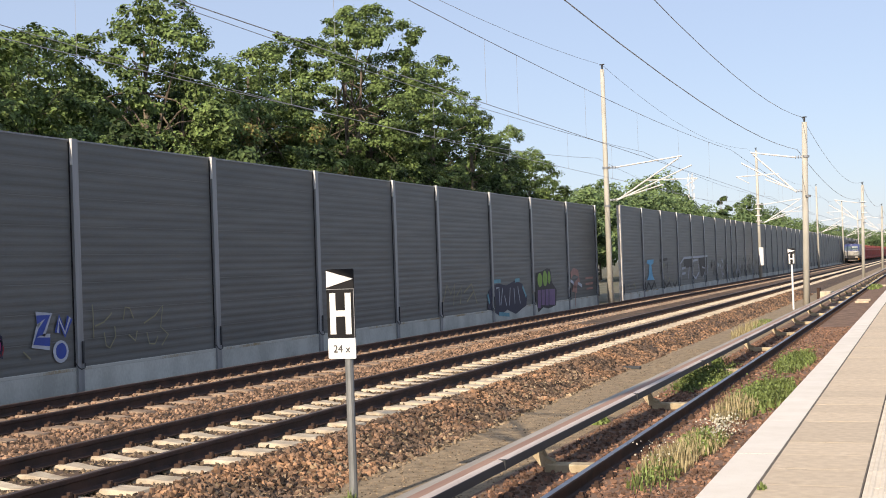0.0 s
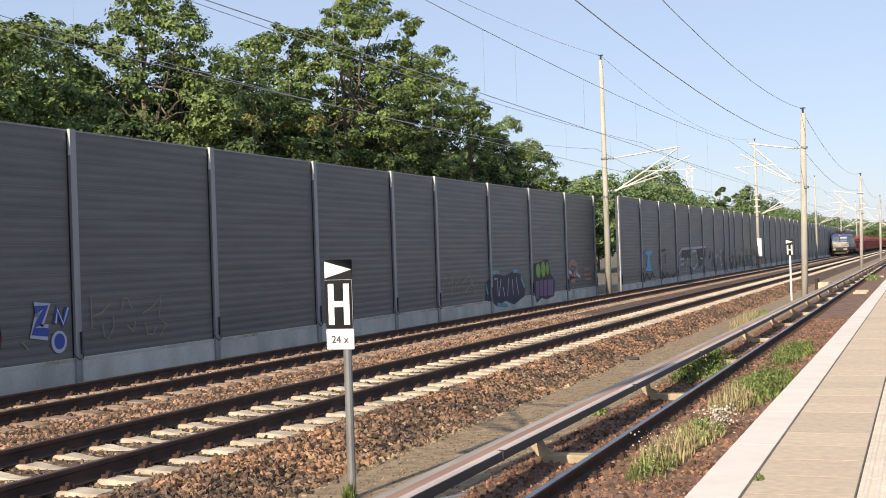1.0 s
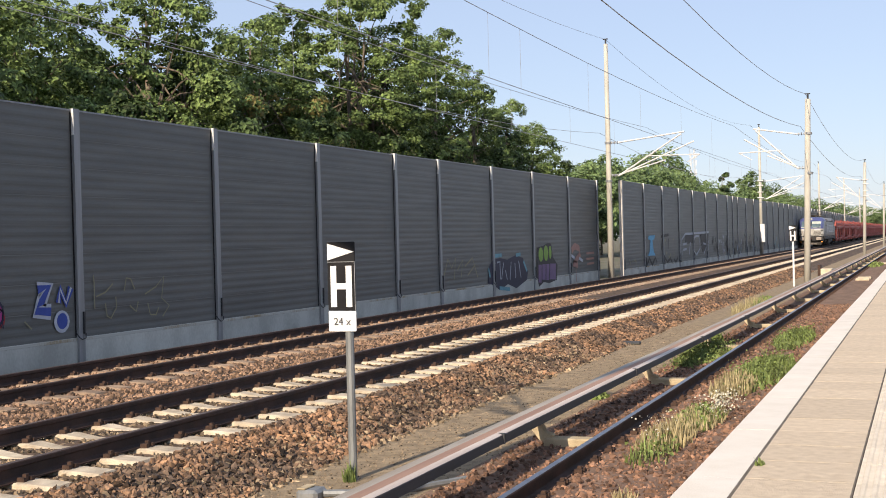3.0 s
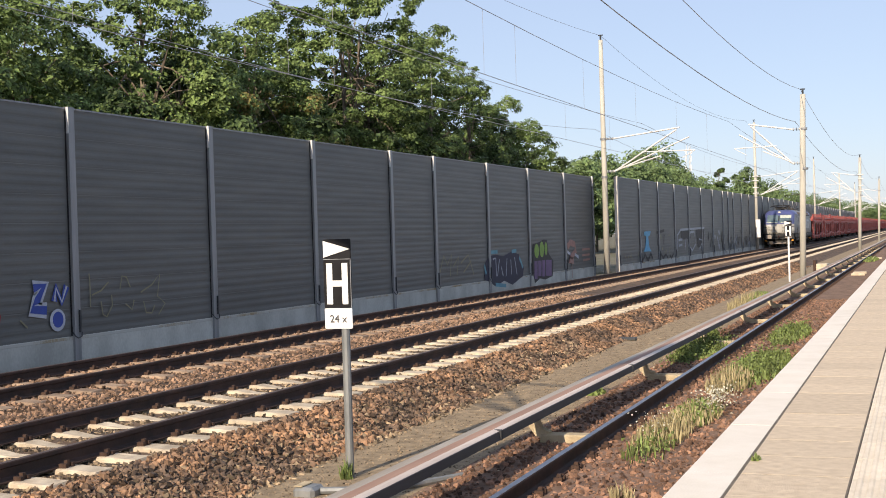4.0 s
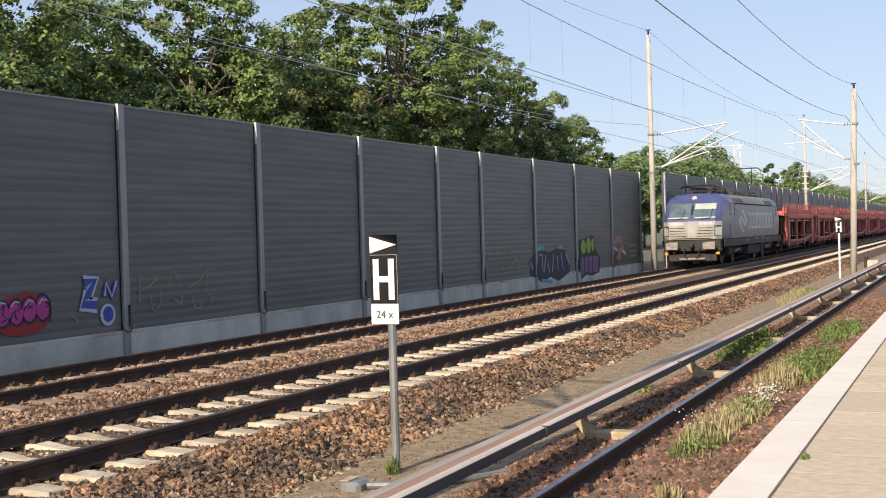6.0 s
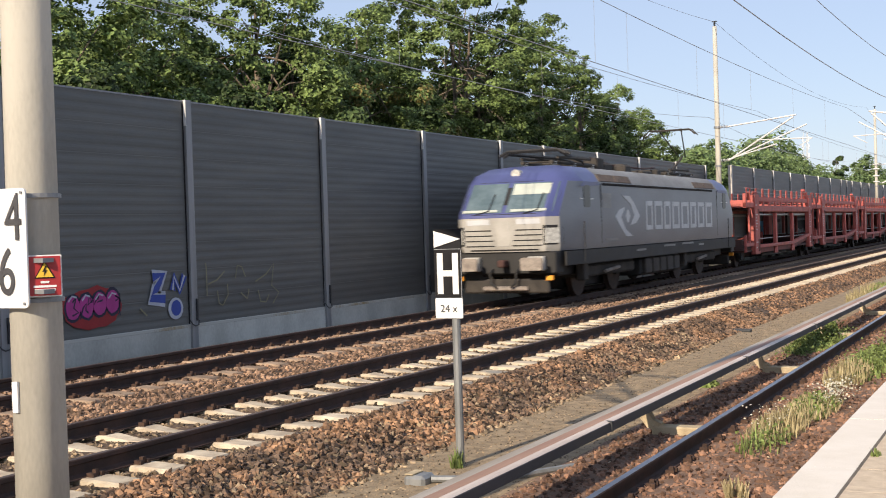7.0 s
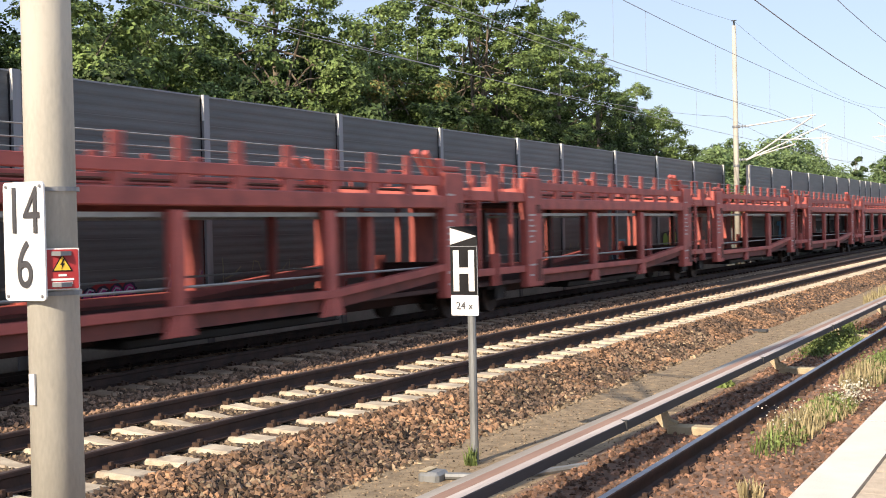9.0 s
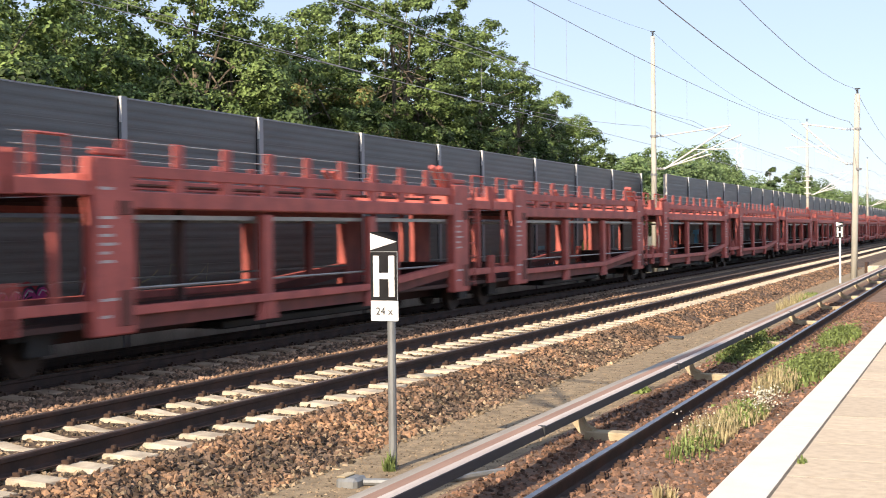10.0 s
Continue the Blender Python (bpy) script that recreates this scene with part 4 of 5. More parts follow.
            add_box(bm, (X - 0.04, ym, 0.9), (X + 0.04, ym + 0.1, 2.45), 0.01)
            add_tube(bm, [(X, ym - 0.35, 2.6), (X, ym - 0.35, 3.2), (X, ym + 0.35, 3.2), (X, ym + 0.35, 2.6)], 0.03, 5)
            part("end_frame", bm, RED, w, "red end frame beside the coupling")
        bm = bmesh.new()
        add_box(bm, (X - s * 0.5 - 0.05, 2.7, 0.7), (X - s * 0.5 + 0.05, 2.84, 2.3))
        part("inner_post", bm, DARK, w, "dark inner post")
        part("far_post", box((X - s * 0.35 - 0.06, 10.2, 0.9), (X - s * 0.35 + 0.06, 10.35, 2.2)), RED, w)
    for y0 in (-1.45, -0.1, 0.35, 12.85, 13.4, 14.75):
        part("cross_beam", box((-1.34, y0, 2.45), (1.34, y0 + 0.14, 2.72), 0.01), RED, w, "red cross beam")
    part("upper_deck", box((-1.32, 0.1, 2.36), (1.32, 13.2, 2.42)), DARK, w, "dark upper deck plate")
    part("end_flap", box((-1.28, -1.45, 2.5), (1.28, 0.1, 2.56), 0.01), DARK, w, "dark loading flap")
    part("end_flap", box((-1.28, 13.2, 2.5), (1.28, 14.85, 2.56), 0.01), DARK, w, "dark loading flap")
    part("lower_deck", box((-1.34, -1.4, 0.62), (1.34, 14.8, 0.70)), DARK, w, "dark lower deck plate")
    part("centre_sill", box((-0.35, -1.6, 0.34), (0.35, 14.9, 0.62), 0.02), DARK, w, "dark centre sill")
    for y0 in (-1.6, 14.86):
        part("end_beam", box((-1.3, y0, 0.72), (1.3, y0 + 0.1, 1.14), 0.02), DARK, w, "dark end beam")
    for y in (-0.6, 13.9):
        wheelset(w, y, 0.38)
        for s in (-1, 1):
            part("leaf_spring", box((s * 0.98 - 0.05, y - 0.5, 0.5), (s * 0.98 + 0.05, y + 0.5, 0.6), 0.02), M["loco_black"], w)
    for s in (-1, 1):
        for y in (-0.6, 13.9):
            part("axle_guard", box((s * 1.05 - 0.04, y - 0.25, 0.3), (s * 1.05 + 0.04, y + 0.25, 0.62)), M["loco_black"], w)
    part("brake_gear", box((-0.9, 4.0, 0.3), (0.9, 9.5, 0.45), 0.03), M["loco_black"], w, "dark brake gear")
    return w


wagon = build_wagon()
TRAIN.append((wagon, FRONT + 22.5))
for i in range(1, 21):
    TRAIN.append((copy_thing(wagon, pose(X2, FRONT + 22.5 + 16.5 * i, 0)), FRONT + 22.5 + 16.5 * i))
# ---- conductor rail of the suburban track ----
def build_conductor_rail():
    XC = -3.93
    c = thing("conductor_rail", "side conductor rail under a pale protective cover", "conductor rail", kind="structure")
    cover = [(XC - 0.16, -0.06), (XC - 0.165, -0.012), (XC - 0.14, 0.004), (XC + 0.12, 0.010), (XC + 0.15, -0.002), (XC + 0.165, -0.078), (XC + 0.145, -0.078), (XC + 0.135, -0.022), (XC - 0.145, -0.022), (XC - 0.145, -0.06)]
    side = [(XC + 0.150, 0.000), (XC + 0.158, -0.004), (XC + 0.172, -0.078), (XC + 0.166, -0.080)]
    edge = [(XC + 0.082, 0.010), (XC + 0.082, 0.0145), (XC + 0.122, 0.0155), (XC + 0.152, 0.003), (XC + 0.149, -0.001), (XC + 0.12, 0.011)]
    y = -6.0
    k = 0
    while y < 130:
        ln = 5.8 if k % 4 else 5.5
        v, f = extrude_y(cover, y + 0.006, y + ln - 0.006)
        finish("cover", v, f, M["cover"], c, "pale dusty protective cover")
        v, f = extrude_y([(XC - 0.03, 0.004), (XC - 0.03, 0.011), (XC + 0.08, 0.0145), (XC + 0.08, 0.006)], y + 0.006, y + ln - 0.006)
        finish("cover_stripe", v, f, M["cover_stripe"], c, "rust-red stripe along the cover")
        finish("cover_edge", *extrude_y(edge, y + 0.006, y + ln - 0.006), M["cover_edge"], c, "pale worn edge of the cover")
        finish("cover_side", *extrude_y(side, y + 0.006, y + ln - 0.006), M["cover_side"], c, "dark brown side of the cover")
        part("joint_clip", box((XC + 0.10, y - 0.02, -0.085), (XC + 0.178, y + 0.02, 0.017), 0.006), M["dark_steel"], c, "dark joint clip")
        y += ln
        k += 1
    v, f = extrude_y([(XC - 0.04, -0.14), (XC + 0.05, -0.14), (XC + 0.05, -0.06), (XC - 0.04, -0.06)], -6, 400)
    finish("live_rail", v, f, M["rail_side"], c, "dark steel live rail")
    v, f = extrude_y(cover, y, 400)
    finish("far_cover", v, f, M["cover"], c, "pale dusty protective cover")
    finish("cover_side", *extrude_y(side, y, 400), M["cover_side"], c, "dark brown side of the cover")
    prev = None
    for i in range(22):
        ys = 1.6 + i * 5.8
        bm = bmesh.new()
        arc = [(XC - 0.12, -0.04), (XC - 0.20, -0.12), (XC - 0.21, -0.26), (XC - 0.12, -0.38), (XC + 0.0, -0.42), (XC + 0.04, -0.33), (XC - 0.06, -0.29), (XC - 0.10, -0.2), (XC - 0.09, -0.13), (XC - 0.02, -0.05)]
        front = [bm.verts.new((x, ys - 0.06, z)) for x, z in arc]
        back = [bm.verts.new((x, ys + 0.06, z)) for x, z in arc]
        bm.faces.new(front)
        bm.faces.new(back[::-1])
        for j in range(len(arc)):
            bm.faces.new((front[j - 1], front[j], back[j], back[j - 1])[::-1])
        br = part("bracket", bm, M["bracket"], c, "cream cast bracket")
        part("bracket_foot", box((XC - 0.06, ys - 0.10, -0.46), (XC + 0.58, ys + 0.10, -0.355), 0.015), M["bracket"], br, "cream timber foot")


build_conductor_rail()


# ---- stop board ----
def build_stop_board(x, y, full, pole_mat, zoff=0.0, pole_dx=0.05):
    b = thing("stop_board", "black and white stop board on a slim grey post" if full else "small black and white stop board on a white post", "railway sign")
    b.location = (x, y, zoff)
    base = -0.5 - zoff
    post = bmesh.new()
    add_tube(post, [(pole_dx, 0.05, base - 0.05), (pole_dx, 0.05, 1.6)], 0.042, 10)
    part("post", post, M[pole_mat], b, "slim grey steel post" if full else "white post")

    def at(z):
        return Matrix.Translation((0, 0, z))

    def board(name, z0, z1, m, label):
        return part(name, plate(rounded(-0.15, z0, 0.15, z1, 0.012), 0.012, Matrix.Identity(4)), M[m], b, label)

    def front(x0, z0, x1, z1, m, name, parent):
        return part(name, plate([(x0, z0), (x1, z0), (x1, z1), (x0, z1)], 0.003, Matrix.Translation((0, -0.004, 0))), M[m], parent)

    a = board("arrow_plate", 1.682, 1.878, "black_paint", "black plate with white arrow")
    part("arrow", plate([(-0.148, 1.697), (0.146, 1.778), (-0.148, 1.863)], 0.003, Matrix.Translation((0, -0.004, 0))), M["white_paint"], a, "white pointed arrow")
    h = board("letter_plate", 1.196, 1.678, "black_paint", "black plate with white letter H")
    for x0, x1, z0, z1 in ((-0.118, -0.054, 1.232, 1.64), (0.050, 0.114, 1.232, 1.64), (-0.054, 0.050, 1.408, 1.468)):
        front(x0, z0, x1, z1, "white_paint", "letter_stroke", h)
    for x0, z0, x1, z1 in ((-0.15, 1.676, 0.15, 1.682), (0.144, 1.196, 0.15, 1.68)):
        front(x0, z0, x1, z1, "galvanised", "plate_rim", h)
    if full:
        n = board("number_plate", 0.990, 1.192, "white_paint", "white plate lettered 24 x")
        lettering("numerals", "24 x", 0.105, M["dark_grey_paint"], n, Matrix.Translation((0, -0.006, 1.085)) @ Matrix.Rotation(radians(90), 4, "X"))
    for z in (1.3, 1.6) + ((1.08,) if full else ()):
        part("clamp", box((pole_dx - 0.055, 0.012, z - 0.015), (pole_dx + 0.055, 0.1, z + 0.015)), M["galvanised"], b)
    return b


build_stop_board(-5.39, 11.0, True, "pole_grey")
build_stop_board(-5.25, 54.6, False, "white_paint", 0.25, 0.0)


# ---- masts ----
def build_mast(x, y, base, top, label, r0=0.155, r1=0.115, arm=0, arm_z=6.5, extras=False, lean=0.0, reach=2.5):
    m = thing("catenary_mast", label, "catenary mast", "masts along the line")
    bm = bmesh.new()
    add_tube(bm, [(x - lean, y, base - 0.3), (x - lean * 0.5, y, base + (top - base) * 0.5), (x, y, top)], r0, 20, r1)
    part("shaft", bm, M["concrete"], m, "round tapered concrete shaft", smooth=True)
    part("top_insulator", tube([(x, y, top), (x, y, top + 0.22)], 0.045, 8), M["dark_steel"], m, "dark wire insulator on top")
    part("top_arm", tube([(x - 0.12, y, top + 0.24), (x + 0.12, y, top + 0.24)], 0.03, 6), M["dark_steel"], m)
    for z in (arm_z, arm_z - 1.85):
        if arm:
            part("mast_band", tube([(x, y, z - 0.05), (x, y, z + 0.05)], r0 + 0.012, 16), M["galvanised"], m, "galvanised clamp band")
    if arm:
        reach = arm * reach
        e = Vector((x + reach, y, arm_z + 0.35))
        bm = bmesh.new()
        add_tube(bm, [(x + arm * 0.5, y, arm_z), e], 0.038, 8)
        c1 = part("top_tube", bm, M["tube_alu"], m, "pale cantilever top tube")
        part("bracket_tube", tube([(x + arm * 0.5, y, arm_z - 1.6), (x + reach * 0.96, y, arm_z + 0.26)], 0.04, 8), M["tube_alu"], m, "pale slanting cantilever tube")
        part("support_tube", tube([(x + arm * 0.5, y, arm_z - 1.55), (x + reach * 0.75, y, arm_z - 0.95)], 0.03, 6), M["tube_alu"], m)
        part("stay_tube", tube([(x + arm * 0.45, y, arm_z - 1.62), (x + reach + arm * 0.45, y, arm_z - 0.12)], 0.034, 8), M["tube_alu"], m, "second slanting stay tube")
        part("registration_tube", tube([(x + reach * 0.5, y, arm_z - 0.72), (x + reach + arm * 0.7, y, arm_z - 0.76)], 0.028, 6), M["tube_alu"], m, "horizontal registration tube")
        part("steady_arm", tube([(x + reach + arm * 0.7, y, arm_z - 0.76), (x + reach + arm * 0.1, y, arm_z - 1.1)], 0.018, 6), M["tube_alu"], m)
        for z in (arm_z, arm_z - 1.58):
            bm = bmesh.new()
            for k in range(5):
                a = x + arm * (0.16 + k * 0.07)
                add_tube(bm, [(a, y, z), (a + arm * 0.035, y, z)], 0.075 if k % 2 == 0 else 0.05, 10)
            part("insulator", bm, M["insulator"], m, "ribbed grey insulator")
    if extras == "equipment":
        part("switch_box", box((x - 0.05, y - 0.45, 1.0), (x + 0.35, y - 0.12, 2.6), 0.03), M["tube_alu"], m, "pale mast-mounted switch box")
    if extras in ("equipment", "brackets"):
        for z in (4.9, 5.4, 6.0, 6.4):
            part("bracket_arm", box((x - 0.25, y - 0.2, z), (x + 0.28, y + 0.1, z + 0.08), 0.02), M["tube_alu"], m)
    return m


km = build_mast(-5.08, 5.14, -0.5, 8.0, "pale concrete mast with kilometre board and warning plate", 0.150, 0.118, arm=-1, arm_z=6.4, extras=True)


def dress_km_mast():
    x, y = -5.08, 5.14
    for z in (2.125, 1.55):
        part("strap", tube([(x, y, z - 0.012), (x, y, z + 0.012)], 0.156, 24), M["galvanised"], km, "thin steel strap")
    kb = part("kilometre_board", plate(rounded(-0.15, 1.515, 0.15, 2.165, 0.025), 0.012, Matrix.Translation((-5.10, 4.955, 0))), M["white_paint"], km, "white kilometre board lettered 14 and 6")
    face = Matrix.Translation((-5.10, 4.948, 0)) @ Matrix.Rotation(radians(90), 4, "X")
    lettering("kilometre_numeral", "14", 0.33, M["dark_grey_paint"], kb, face @ Matrix.Translation((0.0, 1.995, 0)) @ Matrix.Diagonal((0.78, 1.12, 1, 1)))
    lettering("kilometre_numeral", "6", 0.33, M["dark_grey_paint"], kb, face @ Matrix.Translation((0.005, 1.70, 0)) @ Matrix.Diagonal((0.78, 1.12, 1, 1)))
    for dx in (-0.125, 0.125):
        for z in (1.54, 2.14):
            part("screw", tube([(-5.10 + dx, 4.945, z), (-5.10 + dx, 4.955, z)], 0.008, 8), M["galvanised"], kb)
    wp = Matrix.Translation((-4.915, 5.045, 0)) @ Matrix.Rotation(radians(52), 4, "Z")
    wb = part("warning_plate", plate(rounded(-0.085, 1.578, 0.085, 1.792, 0.006), 0.008, wp), M["red_paint"], km, "red high-voltage warning plate")
    part("plate_rim", plate(rounded(-0.092, 1.571, 0.092, 1.799, 0.006), 0.005, wp @ Matrix.Translation((0, 0.006, 0))), M["white_paint"], wb, "white rim")
    part("warning_triangle", plate([(-0.055, 1.672), (0.055, 1.672), (0.0, 1.768)], 0.003, wp @ Matrix.Translation((0, -0.004, 0))), M["black_paint"], wb)
    part("warning_triangle", plate([(-0.045, 1.678), (0.045, 1.678), (0.0, 1.757)], 0.003, wp @ Matrix.Translation((0, -0.0065, 0))), M["yellow_paint"], wb, "yellow warning triangle")
    part("lightning_bolt", plate([(0.004, 1.740), (-0.012, 1.708), (-0.002, 1.708), (-0.006, 1.684), (0.013, 1.716), (0.003, 1.716), (0.012, 1.74)], 0.003, wp @ Matrix.Translation((0, -0.009, 0))), M["black_paint"], wb)
    for z, w in ((1.645, 0.022), (1.622, 0.06), (1.602, 0.055)):
        part("text_bar", plate([(-w, z), (w, z), (w, z + 0.012), (-w, z + 0.012)], 0.002, wp @ Matrix.Translation((0, -0.003, 0))), M["white_paint"], wb, "white unreadable text bar")
    for z in (1.6, 1.77):
        part("plate_bracket", box((-5.02, 5.0, z - 0.012), (-4.88, 5.08, z + 0.012)), M["galvanised"], wb)
    part("white_marker", plate([(-0.02, 0.94), (0.02, 0.94), (0.02, 1.11), (-0.02, 1.11)], 0.012, Matrix.Translation((-5.10, 4.980, 0))), M["white_paint"], km, "small white marker plate")


dress_km_mast()
MAST_R = "pale concrete catenary mast beside the suburban track"
MAST_L = "slender pale concrete catenary mast beside the noise barrier"
for y, ex in ((59.5, False), (118.5, "brackets"), (176, False), (234, False), (292, False)):
    build_mast(-4.90, y, -0.5, 8.0, MAST_R, 0.15, 0.125, arm=-1, arm_z=6.4, extras=ex, lean=0.22)
for x, y, ex in ((-14.2, 58.7, False), (-13.45, 112, "equipment"), (-13.45, 178, False), (-13.45, 236, False), (-13.45, 294, False)):
    build_mast(x, y, -0.2, 11.2, MAST_L, 0.15, 0.10, arm=1, arm_z=6.4, extras=ex, reach=3.7)
pole = thing("utility_pole", "slender brown wooden pole behind the noise barrier", "pole")
part("pole_shaft", tube([(-17.0, 15.35, -0.6), (-17.0, 15.35, 9.5)], 0.10, 10, 0.075), M["bark"], pole)


# ---- overhead wires ----
def wire(name, spans, x, z_at, sag, r, label):
    bm = bmesh.new()
    pts = []
    for a, b in zip(spans, spans[1:]):
        for k in range(12):
            u = k / 12
            pts.append((x, a + (b - a) * u, z_at - sag * 4 * u * (1 - u)))
    pts.append((x, spans[-1], z_at))
    add_tube(bm, pts, r, 5)
    return tagged(part(name, bm, M["wire"]), label, "overhead wire", "wires over the line", "structure")


SP_R = [-52, 5.14, 59.5, 118.5, 176, 234, 292]
SP_L = [-52, 4.0, 58.7, 112, 178, 236, 294]
wire("feeder_wire", SP_R, -5.0, 8.24, 1.05, 0.010, "dark feeder wire from mast top to mast top")
wire("feeder_wire", SP_R, -5.27, 6.75, 0.80, 0.0115, "thick dark feeder cable along the masts")
wire("earth_wire", SP_L, -14.2, 11.42, 1.0, 0.008, "thin earth wire between the mast tops")
wire("contact_wire", SP_R, -8.32, 5.24, 0.03, 0.008, "contact wire over the nearer main track")
wire("messenger_wire", SP_R, -8.32, 6.95, 0.42, 0.008, "messenger wire over the nearer main track")
wire("contact_wire", SP_L, -12.33, 5.43, 0.03, 0.008, "contact wire over the farther main track")
wire("messenger_wire", SP_L, -12.33, 7.05, 0.40, 0.008, "messenger wire over the farther main track")
wire("return_wire", SP_L, -14.6, 6.9, 0.85, 0.008, "return conductor along the noise barrier")
for x, spans, zc, zm, sag in ((-8.32, SP_R, 5.24, 6.95, 0.42), (-12.33, SP_L, 5.43, 7.05, 0.40)):
    for a, b in zip(spans[1:4], spans[2:5]):
        for u in (0.1, 0.22, 0.35, 0.39, 0.5, 0.62, 0.75, 0.88):
            y = a + (b - a) * u
            ob = part("dropper", tube([(x, y, zc - 0.12 * u * (1 - u)), (x, y, zm - sag * 4 * u * (1 - u))], 0.0035, 4), M["wire"])
            tagged(ob, "thin dropper wire between messenger and contact wire", "overhead wire", "droppers", "structure")


# ---- small things beside the tracks ----
def small_things():
    jb = thing("junction_box", "small grey junction box with a worn yellow lid on gravel", "junction box")
    part("box_body", box((-5.46, 10.05, -0.52), (-5.24, 10.30, -0.40), 0.03), M["pole_grey"], jb)
    part("lid", box((-5.45, 10.06, -0.40), (-5.36, 10.28, -0.385), 0.008), M["bracket"], jb, "worn yellow lid")
    cb = thing("cable_conduit", "grey cable conduit lying on the gravel", "conduit")
    part("pipe", tube([(-5.24, 10.2, -0.45), (-4.9, 10.35, -0.46), (-4.5, 10.7, -0.46), (-4.2, 11.2, -0.46)], 0.035, 8), M["pole_grey"], cb)
    for y in (58.6, 60.6, 86.0):
        s = thing("concrete_block", "pale concrete block lying in the brown track bed", "concrete block", "blocks in the track bed")
        part("block", box((-2.95, y, -0.44), (-2.35, y + 0.45, -0.33), 0.02), M["sleeper"], s)
    cab = thing("trackside_box", "pale low trackside box with a red-brown end", "equipment box")
    part("case", box((-5.05, 66.5, -0.5), (-4.4, 67.6, -0.1), 0.03), M["sleeper"], cab)
    part("end_plate", box((-5.2, 66.6, -0.5), (-5.06, 67.5, 0.1), 0.02), M["clip"], cab, "red-brown end plate")
    bd = thing("trackside_debris", "dark piece of metal lying on the gravel shoulder", "debris")
    part("scrap", box((-6.15, 26.2, -0.49), (-5.75, 26.35, -0.42), 0.02, ), M["dark_steel"], bd)


small_things()


# ---- plants in the track bed ----
def tuft(name, x, y, rx, ry, n, h, material, label, z=-0.45, lean=0.5, w=0.008, parent=None):
    a = rng.uniform(0, 2 * math.pi, n)
    r = np.sqrt(rng.uniform(0, 1, n))
    bx, by = x + rx * r * np.cos(a), y + ry * r * np.sin(a)
    hh = h * rng.uniform(0.4, 1.0, n) * (1.1 - 0.6 * r)
    d = rng.uniform(0, 2 * math.pi, n)
    lx, ly = np.cos(d) * hh * rng.uniform(0.1, lean, n), np.sin(d) * hh * rng.uniform(0.1, lean, n)
    ww = w * rng.uniform(0.6, 1.4, n)
    px, py = -np.sin(d) * ww, np.cos(d) * ww
    v = np.stack([np.stack([bx - px, by - py, 0 * bx + z], -1), np.stack([bx + px, by + py, 0 * bx + z], -1),
                  np.stack([bx + lx * 0.45 + px, by + ly * 0.45 + py, z + hh * 0.6], -1), np.stack([bx + lx * 0.45 - px, by + ly * 0.45 - py, z + hh * 0.6], -1),
                  np.stack([bx + lx, by + ly, z + hh], -1)], 1).reshape(-1, 3)
    f = []
    for i in range(n):
        b = 5 * i
        f += [(b, b + 1, b + 2, b + 3), (b + 3, b + 2, b + 4)]
    ob = finish(name, v.tolist(), f, material, parent)
    return ob if parent else tagged(ob, label, "weeds", kind="stuff")


def flowers(x, y, rx, ry, n, z0, z1, size, material, label):
    c = np.stack([x + rx * rng.normal(0, 0.45, n), y + ry * rng.normal(0, 0.45, n), rng.uniform(z0, z1, n)], -1)
    v, f = [], []
    for i, p in enumerate(c):
        q = Vector(rng.normal(size=3)).normalized()
        u = q.orthogonal().normalized()
        w = q.cross(u)
        s = size * rng.uniform(0.6, 1.3)
        b = len(v)
        v += [tuple(Vector(p) + u * s), tuple(Vector(p) + w * s), tuple(Vector(p) - u * s), tuple(Vector(p) - w * s)]
        f.append((b, b + 1, b + 2, b + 3))
    return tagged(finish("weed_flowers", v, f, material), label, "weeds", kind="stuff")


G, S = M["grass"], M["straw"]
tuft("weeds", -3.95, 23.6, 0.40, 2.3, 1300, 0.15, G, "low green weeds beside the conductor rail", w=0.016, lean=0.9)
tuft("weeds", -2.5, 20.6, 0.45, 2.7, 1300, 0.24, G, "green weeds growing beside the rail", w=0.013, lean=0.8)
tuft("weeds", -2.65, 18.3, 0.3, 1.2, 500, 0.4, S, "dry straw-coloured grass beside the rail")
tuft("weeds", -2.6, 27.0, 0.38, 2.5, 900, 0.26, G, "green weeds growing beside the rail", w=0.014, lean=0.8)
tuft("weeds", -2.62, 15.2, 0.30, 1.1, 700, 0.26, S, "grey-green flowering weeds in brown stones", w=0.008)
tuft("weeds", -2.72, 13.6, 0.28, 1.1, 520, 0.32, S, "dry straw-coloured grass beside the rail")
tuft("weeds", -2.66, 12.6, 0.26, 0.7, 110, 0.32, G, "sparse green grass beside the rail", w=0.007)
tuft("weeds", -2.4, 10.2, 0.1, 0.12, 60, 0.3, S, "thin dry grass stalks")
tuft("weeds", -4.45, 17.5, 0.12, 0.25, 90, 0.12, G, "small green weed on gravel", w=0.03, z=-0.49)
tuft("weeds", -5.0, 38.5, 0.35, 3.5, 700, 0.5, S, "dry grass on the gravel strip", z=-0.49)
tuft("weeds", -4.9, 40.5, 0.3, 3.0, 400, 0.4, G, "green grass on the gravel strip", z=-0.49, w=0.02)
tuft("weeds", -4.2, 26.5, 0.15, 0.8, 200, 0.3, G, "low green weeds beside the conductor rail", w=0.03)
tuft("weeds", -5.33, 10.95, 0.07, 0.07, 60, 0.28, G, "green weed at the foot of the sign post", z=-0.49)
tuft("weeds", -3.0, 84, 0.5, 5, 500, 0.3, G, "grass in the track bed", w=0.03)
tuft("weeds", -0.80, 6.35, 0.02, 0.04, 25, 0.06, G, "tiny grass tuft in a platform joint", z=PLAT_Z - 0.004, w=0.006)
